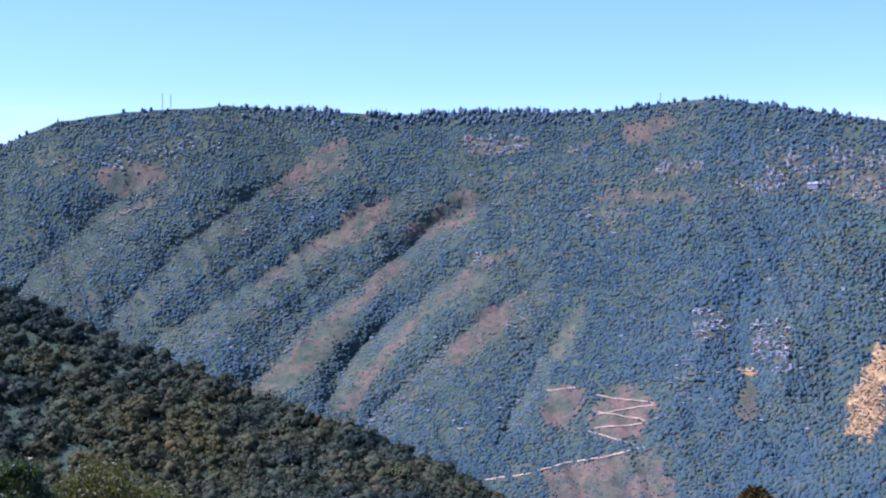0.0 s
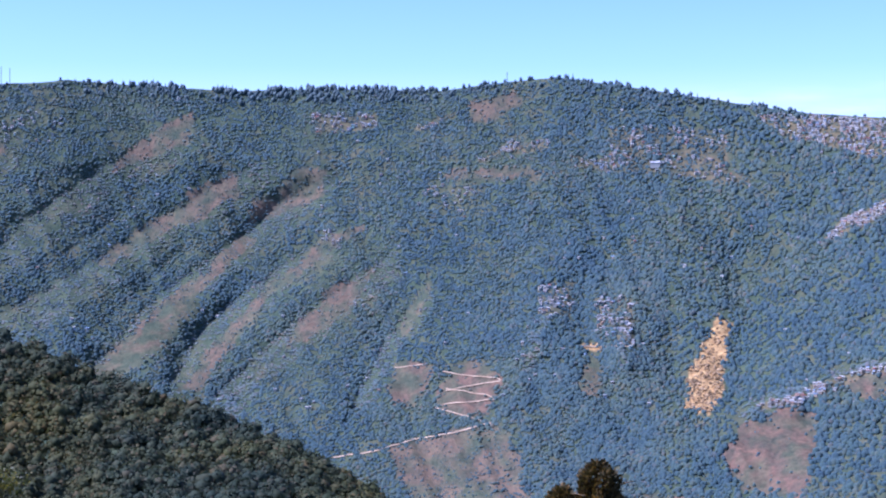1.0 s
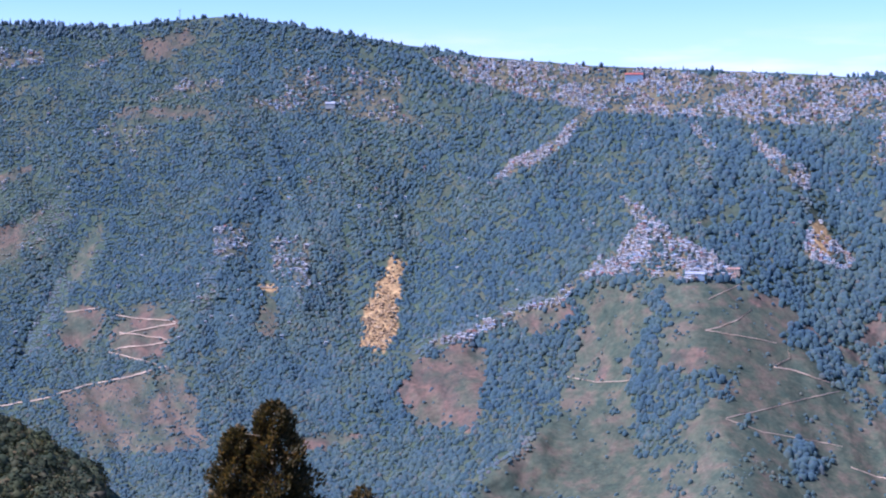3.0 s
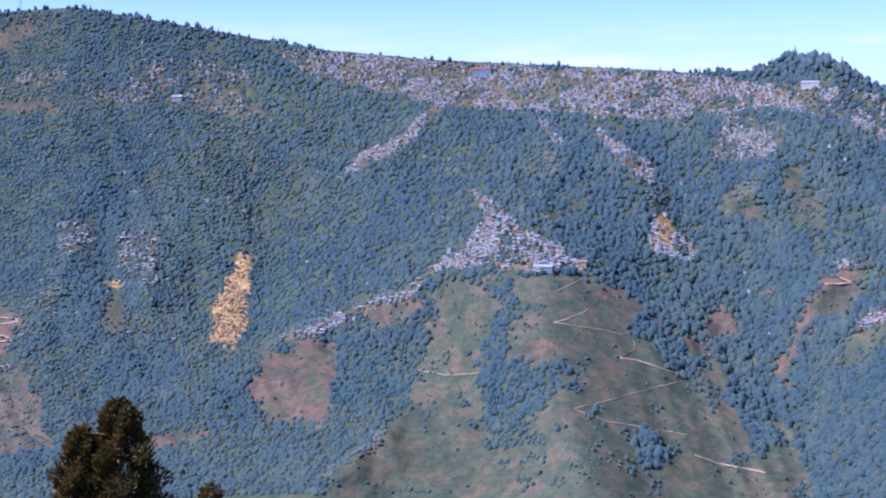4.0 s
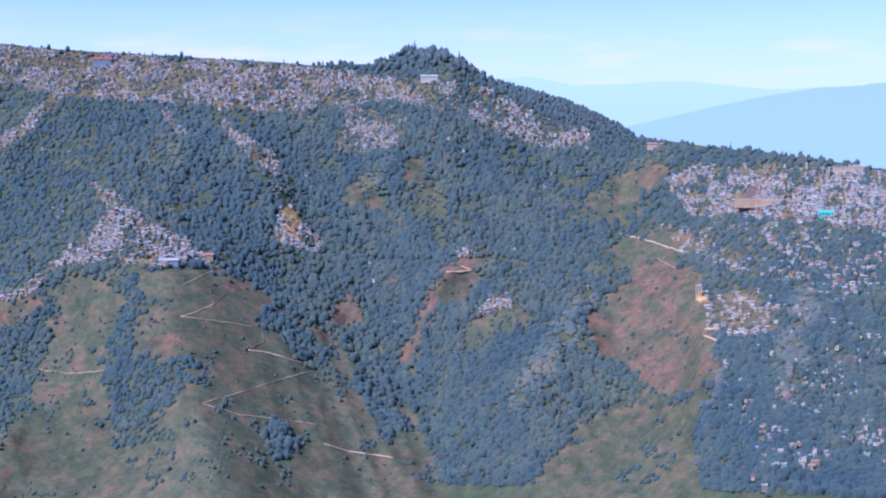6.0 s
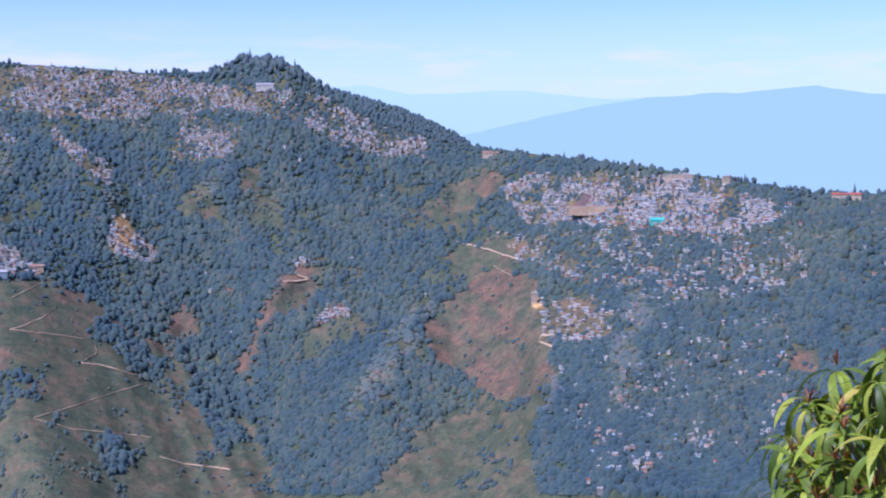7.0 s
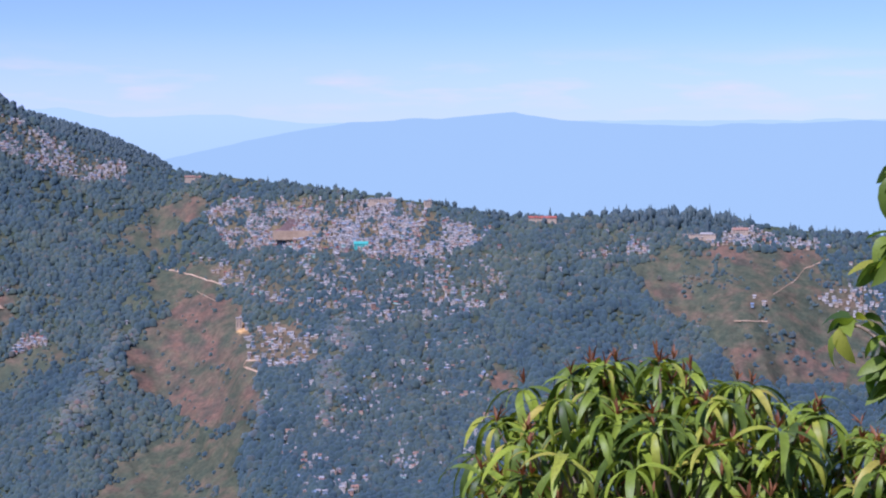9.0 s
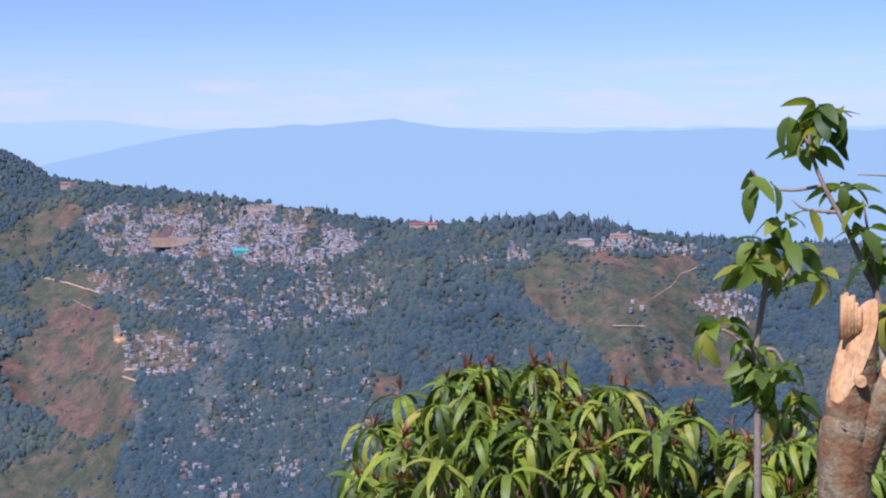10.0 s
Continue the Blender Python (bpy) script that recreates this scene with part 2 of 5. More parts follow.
spur(60, 0.8, [(39.1, -3.34), (37.6, -4.62), (36.6, -6.95)])
spur(110, 1.8, [(44.5, -1.22), (43.9, -3.31), (42.5, -6.04), (40.0, -9.85), (37.9, -12.79)])
spur(-70, 0.8, [(36.6, -2.72), (37.9, -4.83), (37.0, -8.21)])
spur(80, 0.9, [(36.1, 0.87), (34.9, -1.24), (33.6, -2.09)])
spur(60, 0.8, [(32.3, 0.87), (30.2, -0.18), (32.3, -3.14)])
spur(-60, 0.8, [(37.8, 0.24), (37.2, -1.45)])
spur(120, 1.2, [(46.8, -3.16), (47.0, -5.49), (47.6, -8.02), (47.0, -11.78)])
spur(-50, 0.8, [(44.9, -5.49), (44.6, -8.44), (42.7, -10.51)])
spur(90, 2.0, [(52.9, -0.83), (51.2, -4.21), (50.2, -8.43), (50.4, -12.17)])
spur(-150, 1.3, [(58.3, -2.68), (60.8, -4.98), (64.2, -7.02), (65.5, -9.88)])
spur(120, 1.8, [(65.4, -2.43), (66.0, -4.91), (67.1, -7.37)])
spur(70, 0.8, [(19.6, 2.29), (22.8, 1.68), (21.5, -0.01), (19.4, -0.85)])
spur(-70, 0.8, [(16.5, 0.41), (17.1, -1.68), (16.5, -2.92)])
spur(60, 0.7, [(27.0, 0.84), (28.0, -1.06)])


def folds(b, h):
    """How far spurs and gullies bring the slope forward, and where flanks get the sunlit-pale scrub, 0 to 1."""
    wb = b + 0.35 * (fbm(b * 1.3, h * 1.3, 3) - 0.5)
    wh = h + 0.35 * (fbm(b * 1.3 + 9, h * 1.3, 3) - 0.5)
    out, lit_flank = np.zeros(np.shape(b)), np.zeros(np.shape(b))
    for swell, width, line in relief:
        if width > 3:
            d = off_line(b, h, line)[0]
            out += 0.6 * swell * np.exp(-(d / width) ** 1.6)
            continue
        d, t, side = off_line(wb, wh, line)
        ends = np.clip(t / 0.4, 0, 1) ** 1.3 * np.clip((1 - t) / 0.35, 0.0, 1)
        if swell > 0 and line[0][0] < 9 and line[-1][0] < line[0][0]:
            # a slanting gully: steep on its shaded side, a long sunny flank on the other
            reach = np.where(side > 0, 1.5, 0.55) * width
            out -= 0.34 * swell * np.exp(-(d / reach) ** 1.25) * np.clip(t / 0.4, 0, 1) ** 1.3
            lit_flank = np.maximum(lit_flank, np.exp(-(d / np.where(side > 0, 1.0 * width, 0.12)) ** 2) * np.clip(t / 0.15, 0, 1))
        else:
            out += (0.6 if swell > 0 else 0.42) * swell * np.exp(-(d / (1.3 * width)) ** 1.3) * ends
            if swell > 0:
                lit_flank = np.maximum(lit_flank, 0.6 * np.exp(-(d / (0.5 * width)) ** 2) * ends)
    return out, lit_flank


def surface(b, h):
    """How far the massif lies at a bearing and height."""
    b, h = np.asarray(b, float), np.asarray(h, float)
    top = crest(b)
    u = np.clip((h - FOOT) / (top - FOOT), 0, 1)
    r = foot_far(b) + (crest_far(b) - foot_far(b)) * u
    out = folds(b, h)[0]
    out += 50 * (fbm(b * 0.45 + h * 0.35, h * 0.2 + 5, 3) - 0.5)
    rib = 1 - np.abs(2 * vnoise(b * 1.15 + h * 0.45 + 40, h * 0.12) - 1)
    calm = 1 - 0.8 * np.exp(-((b - 28.5) / 5) ** 2) * np.clip((-3.5 - h) / 2, 0, 1)
    out += calm * (15 * (rib - 0.5) + 7 * (fbm(b * 2.6, h * 2.2, 3) - 0.5))
    return r - out * np.clip((1 - u) * 7, 0, 1) * np.clip(u * 4, 0, 1)


def spot(b, h, r):
    a = np.radians(b)
    return np.stack([r * np.sin(a), r * np.cos(a), EYE + r * np.tan(np.radians(h))], -1)


# ---- land cover: what grows or lies bare where ----
patches, settled = [], []


def cover(kind, outline):
    patches.append((kind, outline))


def settle(density, outline):
    settled.append((density, outline))


cover('scrub', [(-1.4, 0.70), (0.3, 2.08), (1.4, 1.87), (1.4, 1.13), (-0.5, 0.28), (-1.8, -0.14)])
cover('scrub', [(-7.3, -1.40), (-4.7, 0.28), (-2.2, 1.97), (-1.8, 0.92), (-4.1, -0.14), (-6.6, -1.61)])
cover('scrub', [(0.3, -3.74), (1.6, -2.37), (3.3, -1.73), (2.5, -2.69), (1.4, -3.95), (-0.1, -4.80)])
cover('scrub', [(-7.5, -5.38), (-4.7, -2.99), (-1.8, -0.46), (-1.4, -0.78), (-4.3, -3.52), (-6.8, -5.80)])
cover('scrub', [(-4.3, -6.46), (-2.8, -4.37), (-0.1, -1.63), (2.5, 0.07), (2.7, -0.25), (0.1, -2.05), (-2.4, -4.79), (-3.7, -6.46)])
cover('scrub', [(-13.2, 2.75), (-11.0, 3.19), (-10.1, 2.57), (-12.2, 1.52)])
cover('scrub', [(-4.7, 3.65), (-3.5, 4.08), (-3.9, 2.82), (-6.6, 1.75)])
cover('scrub', [(5.8, 1.96), (7.1, 2.16), (10.8, 1.93), (8.7, 1.53), (5.6, 1.54)])
cover('scrub', [(6.7, 4.47), (8.3, 4.97), (8.7, 4.24), (6.7, 3.64)])
cover('grass', [(-7.0, -5.17), (-4.7, -3.31), (-3.1, -2.89), (-4.7, -4.57), (-6.4, -6.02)])
cover('grass', [(3.7, -4.37), (5.2, -1.84), (5.4, -2.26), (4.4, -4.37)])
cover('earth', [(3.7, -5.42), (4.6, -5.10), (5.4, -5.41), (4.6, -6.88), (3.7, -6.78)])
cover('earth', [(5.6, -5.30), (7.2, -5.14), (8.0, -5.90), (7.5, -7.15), (6.2, -7.27), (5.3, -6.87), (5.8, -5.93)])
cover('scrub', [(3.7, -8.34), (6.2, -7.69), (8.1, -7.66), (8.7, -9.33), (9.2, -10.70), (4.6, -10.80), (4.1, -9.41)])
cover('grass', [(10.8, -6.27), (11.2, -4.61), (11.7, -5.32), (11.4, -6.46)])
cover('tan', [(15.9, -3.31), (16.4, -3.73), (16.3, -5.00), (16.0, -6.27), (15.5, -7.01), (14.7, -6.91), (14.8, -5.43), (15.5, -4.16)])
cover('tan', [(10.9, -4.47), (11.7, -4.41), (11.7, -4.79), (11.0, -4.79)])
cover('earth', [(16.2, -8.4), (17.1, -7.2), (18.4, -6.8), (19.6, -7.1), (19.3, -8.5), (19.2, -9.8), (17.9, -10.0), (16.6, -9.7)])
cover('earth', [(20.4, -5.82), (22.8, -5.16), (22.5, -6.00), (21.3, -6.55)])
cover('earth', [(12.1, -10.15), (13.8, -9.85), (14.9, -10.06), (13.4, -10.68), (12.4, -10.78)])
cover('grass', [(23.6, -4.45), (26.1, -4.34), (28.9, -4.34), (30.4, -5.29), (32.5, -6.53), (34.4, -7.97), (36.1, -9.59), (37.4, -12.01), (37.6, -14.83), (16.4, -14.87), (18.5, -12.56), (22.3, -9.28), (22.7, -6.97), (23.2, -5.08)])
cover('earth', [(29.0, -4.40), (30.6, -5.18), (32.3, -6.53), (34.0, -7.77), (31.2, -6.33), (29.3, -5.19)])
cover('earth', [(23.6, -7.61), (24.0, -7.19), (24.1, -8.04), (23.7, -8.14)])
cover('earth', [(26.4, -6.99), (27.6, -6.78), (27.6, -7.62), (26.1, -7.83)])
cover('forest', [(24.9, -6.78), (25.7, -6.36), (25.9, -7.62), (28.1, -7.83), (27.8, -8.88), (26.1, -10.56), (25.1, -10.76), (24.9, -8.88)])
cover('forest', [(25.6, -4.87), (26.1, -4.66), (26.2, -5.93), (25.7, -6.78), (25.3, -6.57)])
cover('forest', [(30.4, -10.33), (31.5, -10.10), (31.9, -10.93), (31.1, -11.57)])
cover('forest', [(30.4, -6.13), (31.2, -6.12), (33.4, -7.99), (32.9, -8.41), (31.9, -7.59)])
cover('forest', [(34.0, -8.81), (34.6, -8.38), (36.1, -10.42), (35.5, -10.85)])
cover('earth', [(37.2, -4.20), (38.9, -3.87), (38.9, -5.24), (37.2, -6.10), (36.6, -6.95), (36.2, -8.43), (35.6, -8.01), (36.2, -6.74)])
cover('earth', [(33.2, -6.11), (33.8, -5.26), (34.5, -6.11), (34.5, -6.53), (33.3, -6.53)])
cover('earth', [(35.2, -4.42), (35.7, -4.84), (36.0, -5.47), (35.3, -5.05)])
cover('grass', [(33.4, -1.98), (34.2, -0.61), (35.1, -1.45), (35.5, -2.51), (34.0, -2.19)])
cover('grass', [(35.7, -0.39), (36.6, -0.18), (37.6, -2.50), (36.4, -2.93)])
cover('earth', [(42.7, -6.11), (44.7, -4.43), (45.7, -3.80), (47.0, -4.65), (47.6, -6.55), (47.8, -8.44), (46.1, -9.28), (44.6, -8.44), (43.2, -7.38)])
cover('grass', [(43.4, -3.58), (45.3, -2.78), (46.8, -3.16), (46.8, -4.01), (45.3, -4.22), (43.8, -4.64)])
cover('earth', [(43.6, -1.04), (44.9, -0.51), (46.1, -0.62), (45.3, -1.47), (43.6, -1.25)])
cover('grass', [(41.9, -1.88), (43.6, -1.25), (44.9, -1.51), (44.7, -2.52), (42.8, -2.94)])
cover('grass', [(39.3, -13.73), (42.7, -10.09), (44.6, -8.75), (46.1, -9.39), (47.8, -8.44), (47.0, -10.54), (47.4, -13.84)])
cover('grass', [(38.5, -6.27), (40.4, -5.67), (40.6, -6.51), (38.9, -7.32), (38.1, -7.52)])
cover('tan', [(46.9, -5.17), (47.1, -4.96), (47.2, -5.49), (46.8, -5.53)])
cover('grass', [(61.5, -3.29), (62.7, -2.38), (68.6, -2.50), (68.8, -3.21), (70.6, -4.82), (71.4, -7.42), (65.4, -7.41), (64.4, -5.56), (62.5, -4.54)])
cover('earth', [(64.0, -2.44), (68.6, -2.54), (67.8, -3.23), (65.4, -3.05)])
cover('earth', [(65.2, -5.96), (69.5, -6.07), (69.5, -7.49), (65.8, -7.40)])
cover('earth', [(56.2, -6.70), (57.5, -7.11), (57.5, -7.95), (56.4, -7.75)])
cover('earth', [(61.9, -3.50), (63.3, -3.70), (64.0, -4.53), (62.7, -4.54)])
cover('scrub', [(47.3, -5.3), (49.3, -5.2), (49.8, -6.6), (47.6, -6.9)])
cover('tan', [(31.4, -2.0), (31.8, -2.1), (32.3, -3.1), (32.0, -3.5), (31.4, -3.4)])
settle(1.05, [(17.2, 3.97), (23.2, 3.60), (32.7, 3.03), (35.4, 2.70), (35.4, 1.77), (31.2, 1.36), (27.0, 1.68), (23.6, 1.89), (18.6, 3.01)])
settle(1.00, [(23.6, 2.10), (22.6, 0.84), (20.7, -0.43), (19.4, -0.89), (20.2, -0.01), (22.3, 1.15), (23.0, 2.10)])
settle(0.70, [(27.3, 1.47), (28.0, 0.42), (27.4, 0.52), (27.0, 1.37)])
settle(1.20, [(29.3, 1.26), (30.4, 0.21), (31.4, -0.21), (31.3, -1.06), (29.9, -0.11), (29.2, 0.84)])
settle(0.80, [(33.5, 0.42), (33.9, 1.67), (36.0, 1.04), (35.8, 0.10), (33.4, -0.21)])
settle(0.90, [(35.4, 2.70), (39.0, 2.37), (41.0, 1.33), (42.8, 0.71), (42.8, -0.10), (39.5, 0.41), (39.2, 0.93), (35.4, 1.87)])
settle(1.20, [(22.6, -4.55), (23.8, -3.39), (25.2, -2.33), (26.4, -2.54), (28.0, -3.50), (28.8, -4.19), (27.0, -4.37), (24.9, -4.20), (23.6, -4.23)])
settle(0.90, [(22.7, -4.34), (21.9, -5.07), (19.6, -5.79), (18.5, -6.40), (17.1, -6.65), (17.4, -6.80), (18.9, -6.68), (21.0, -5.65), (22.3, -5.28), (23.0, -4.55)])
settle(0.50, [(24.4, -1.27), (25.3, -1.48), (26.1, -2.44), (25.2, -2.33)])
settle(1.40, [(31.3, -2.01), (31.7, -2.00), (32.1, -2.74), (33.0, -3.68), (32.7, -4.00), (31.2, -3.38)])
settle(0.80, [(37.3, -4.16), (38.9, -3.52), (39.1, -3.82), (37.7, -4.16)])
settle(0.80, [(38.7, -5.90), (39.9, -5.36), (40.1, -5.87), (38.9, -6.21)])
settle(1.00, [(45.6, -1.15), (46.8, -0.62), (49.1, -0.58), (53.1, -0.72), (55.0, -1.45), (56.6, -1.76), (55.4, -2.60), (51.2, -2.77), (46.6, -2.42)])
settle(0.50, [(45.5, -2.84), (56.2, -2.60), (57.3, -4.57), (52.3, -5.47), (47.0, -4.22)])
settle(0.60, [(47.0, -5.17), (49.5, -5.27), (49.8, -6.54), (48.3, -7.07), (47.3, -6.55)])
settle(0.20, [(48.1, -5.49), (56.5, -5.41), (57.5, -10.35), (49.1, -12.60), (47.8, -8.44)])
settle(0.50, [(52.1, -10.28), (53.8, -10.04), (53.7, -10.67), (52.3, -10.69)])
settle(0.40, [(49.1, -10.32), (50.8, -10.09), (50.8, -11.75), (49.3, -11.77)])
settle(0.60, [(57.3, -2.69), (58.3, -2.89), (58.1, -3.21), (57.1, -3.11)])
settle(0.60, [(59.5, -2.67), (62.3, -2.13), (62.3, -2.54), (59.9, -2.98)])
settle(0.50, [(63.5, -2.13), (66.0, -1.69), (69.0, -2.29), (68.2, -2.50), (63.7, -2.33)])
settle(0.40, [(68.0, -4.05), (70.6, -3.59), (70.8, -5.22), (69.1, -4.85)])
settle(0.40, [(65.6, -4.19), (66.8, -4.07), (66.8, -4.59), (65.6, -4.50)])
settle(0.60, [(0.8, 3.98), (3.3, 4.08), (3.1, 3.55), (1.0, 3.24)])
settle(0.60, [(4.6, 3.61), (6.2, 4.16), (6.2, 3.85), (4.8, 3.44)])
settle(0.70, [(6.9, 2.37), (8.3, 2.99), (9.7, 3.02), (9.6, 2.73), (8.3, 2.58), (7.1, 2.27)])
settle(0.40, [(12.0, 3.58), (16.2, 3.41), (16.2, 1.99), (11.8, 2.13)])
settle(0.50, [(-12.6, 1.00), (-10.8, 1.74), (-10.7, 1.49), (-12.3, 0.86)])
settle(0.30, [(4.6, 1.23), (6.7, 1.43), (7.9, 0.27), (6.5, 0.17)])
settle(0.15, [(-15.0, 3.75), (-8.1, 4.05), (-8.1, 3.01), (-15.0, 2.12)])
settle(0.50, [(9.2, -2.24), (10.7, -2.23), (10.6, -3.58), (9.2, -3.49)])
settle(0.40, [(11.4, -2.85), (12.8, -2.83), (12.8, -4.69), (11.4, -4.30)])
settle(0.30, [(1.0, -0.36), (1.8, -0.36), (1.8, -0.89), (1.0, -0.89)])
settle(0.50, [(18.5, 3.65), (23.3, 3.52), (23.3, 2.89), (18.5, 3.02)])
settle(0.50, [(10.5, 2.42), (14.1, 2.35), (17.1, 1.66), (17.1, 1.34), (13.5, 1.74), (10.5, 2.01)])


def inside(b, h, outline):
    hit = np.zeros(np.shape(b), bool)
    for (x0, y0), (x1, y1) in zip(outline, outline[1:] + outline[:1]):
        if y0 != y1:
            hit ^= ((y0 > h) != (y1 > h)) & (b < (x1 - x0) * (h - y0) / (y1 - y0) + x0)
    return hit


def ragged(b, h, amount=0.32):
    b, h = np.asarray(b, float), np.asarray(h, float)
    return (b + amount * (fbm(b * 1.6 + 50, h * 1.6, 5) - 0.5) * 2, h + amount * (fbm(b * 1.6, h * 1.6 + 70, 5) - 0.5) * 2)


def land(b, h):
    """0 forest, 1 earth, 2 grass, 3 tan, 4 scrub, for each place."""
    bb, hh = ragged(b, h)
    out = np.zeros(np.shape(b), int)
    for kind, outline in patches:
        out[inside(bb, hh, outline)] = ("forest", "earth", "grass", "tan", "scrub").index(kind)
    return out


def open_ground(b, h):
    """How far the forest thins out to clearings, 0 to 1."""
    return np.clip((fbm(b * 0.85 + 30, h * 0.95, 5) - 0.5) / 0.12, 0, 1)


def people_density(b, h):
    bb, hh = ragged(b, h, 0.18)
    out = np.zeros(np.shape(b))
    for density, outline in settled:
        m = inside(bb, hh, outline)
        out[m] = np.maximum(out[m], density)
    return out


def sheet(name, pts, mat, colours=None, wrap=False):
    """A grid of points (rows, columns, 3) as one mesh."""
    nr, nc = pts.shape[:2]
    idx = np.arange(nr * nc).reshape(nr, nc)
    nxt = np.roll(idx, -1, 1) if wrap else idx[:, 1:]
    cur = idx if wrap else idx[:, :-1]
    quads = np.stack([cur[:-1], nxt[:-1], nxt[1:], cur[1:]], -1).reshape(-1, 4)
    me = bpy.data.meshes.new(name)
    me.vertices.add(nr * nc)
    me.vertices.foreach_set("co", pts.reshape(-1).astype(np.float32))
    me.loops.add(quads.size)
    me.loops.foreach_set("vertex_index", quads.reshape(-1).astype(np.int32))
    me.polygons.add(len(quads))
    me.polygons.foreach_set("loop_start", np.arange(0, quads.size, 4, dtype=np.int32))
    me.update(calc_edges=True)
    if colours is not None:
        at = me.color_attributes.new("cover", "FLOAT_COLOR", "POINT")
        at.data.foreach_set("color", colours.reshape(-1).astype(np.float32))
    me.polygons.foreach_set("use_smooth", np.ones(len(quads), bool))
    me.materials.append(mat)
    return new(name, me)


def build_ground():
    fine = np.arange(-20, 78.01, 0.1)
    rest = np.arange(81, 337, 4.0)
    b = np.concatenate([fine, rest])
    front = np.interp(b, (-20, 0, 78, 100, 130, 290, 320, 340), (1, 1, 1, 1, 0, 0, 0.6, 1))
    bearing = np.where(b > 180, b - 360, b)
    rows, cols = [], []
    foot_r = surface(bearing, np.full(b.shape, FOOT))
    foot_z = EYE + foot_r * math.tan(radians(FOOT))
    blanket = np.tile(np.array([0.15, 0.45, 0.0, 1.0]), (len(b), 1))
    for r in (0.02, 1.5, 3, 4, 6, 9, 14, 22, 35, 60, 100, 170, 280, 430, 640, 900, 1150):
        z = np.maximum(-0.35 * max(r - 4, 0) + 0.0, foot_z - 15)
        back = 0.22 * max(r - 6, 0) if r < 500 else 109 - 0.05 * (r - 500)
        z = z * front + back * (1 - front)
        a = np.radians(b)
        rows.append(np.stack([r * np.sin(a), r * np.cos(a), z], -1))
        cols.append(blanket)
    top = crest(bearing)
    for u in np.concatenate([np.linspace(0, 0.26, 14)[:-1], np.linspace(0.26, 1, 190)]):
        h = FOOT + (top - FOOT) * u
        r = surface(bearing, h)
        p = spot(b, h, r)
        p[:, 2] = p[:, 2] * front + (80 + 40 * fbm(b * 0.2, b * 0 + u * 9)) * (1 - front)
        rows.append(p)
        k = land(bearing, h)
        town = people_density(bearing, h)
        c = np.zeros((len(b), 4))
        c[:, 0], c[:, 1], c[:, 2], c[:, 3] = 0.72 * (k == 1) + 0.5 * (k == 4), (k == 2) + 0.7 * (k == 4) + 0.8 * (k == 1), (k == 3), 1
        c[:, 0] *= np.clip(0.15 + 3.0 * (fbm(bearing * 1.5 + 12, h * 1.9, 4) - 0.32), 0.2, 1)
        c[:, 1] = np.maximum(c[:, 1], 0.4 * open_ground(bearing, h) * (k == 0))
        c[:, 0] = np.maximum(c[:, 0], 0.2 * (town > 0.3))
        c[:, 2] = np.maximum(c[:, 2], 0.15 * town)
        cols.append(c)
    for step, drop in ((60, 0.6), (200, 2.2), (450, 5.0), (750, 7.5), (1000, 9.0)):
        r = surface(bearing, top) + step
        p = spot(b, top - drop, r)
        p[:, 2] = p[:, 2] * front + 60 * (1 - front)
        rows.append(p)
        cols.append(blanket)
    ob = sheet("ground", np.stack(rows), GROUND, np.stack(cols), wrap=True)
    return tagged(ob, "green forested mountainside with bare earth and grass slopes", "mountain", kind="structure")


ground = build_ground()

# ---- the dark wooded hill nearer by ----
HILL_B = (-60, -30, -16.2, -14.2, -10.8, -7, -3.9, -0.5, 2, 5, 9)
HILL_H = (-4, 1, -1.5, -2.55, -4.0, -5.6, -6.9, -8.1, -9.5, -11.5, -15)


def hill_place(b, v):
    top = np.interp(b, HILL_B, HILL_H)
    h = -20 + (top + 20) * v
    r = 430 + (np.interp(b, (-60, -16, 5, 9), (1100, 1050, 800, 760)) - 430) * v
    r = r - 70 * (fbm(b * 0.35 + 4, v * 3, 3) - 0.5) * (1 - v) * 2
    return h, r


def build_hill():
    b = np.arange(-60, 9.01, 0.3)
    rows = []
    for v in np.linspace(0, 1, 60):
        h, r = hill_place(b, np.full(b.shape, v))
        rows.append(spot(b, h, r))
    for step, drop in ((60, 1.0), (180, 4), (350, 9)):
        h, r = hill_place(b, np.ones(b.shape))
        rows.append(spot(b, np.maximum(h - drop, -20), r + step))
    pts = np.stack(rows)
    c = np.zeros((*pts.shape[:2], 4))
    c[..., 3] = 1
    c[..., 1] = 0.0
    return tagged(sheet("near_hillside", pts, GROUND, c), "dark hillside under dense broadleaf forest", "hill", kind="structure")


hill = build_hill()

# ---- forest ----
ICO_V = np.array([(0, 0, 1)] + [(0.894 * math.cos(k * 1.2566), 0.894 * math.sin(k * 1.2566), 0.447) for k in range(5)]
                 + [(0.894 * math.cos(k * 1.2566 + 0.628), 0.894 * math.sin(k * 1.2566 + 0.628), -0.447) for k in range(5)] + [(0, 0, -1)])
ICO_F = np.array([(0, 1 + k, 1 + (k + 1) % 5) for k in range(5)] + [(1 + k, 6 + k, 1 + (k + 1) % 5) for k in range(5)]
                 + [(1 + (k + 1) % 5, 6 + k, 6 + (k + 1) % 5) for k in range(5)] + [(11, 6 + (k + 1) % 5, 6 + k) for k in range(5)])
CONE_V = np.array([(0, 0, 1.0)] + [((0.55 if j else 1) * math.cos(k * 1.0472 + j * 0.5), (0.55 if j else 1) * math.sin(k * 1.0472 + j * 0.5), 0.42 * j - 0.15) for j in (1, 0) for k in range(6)])
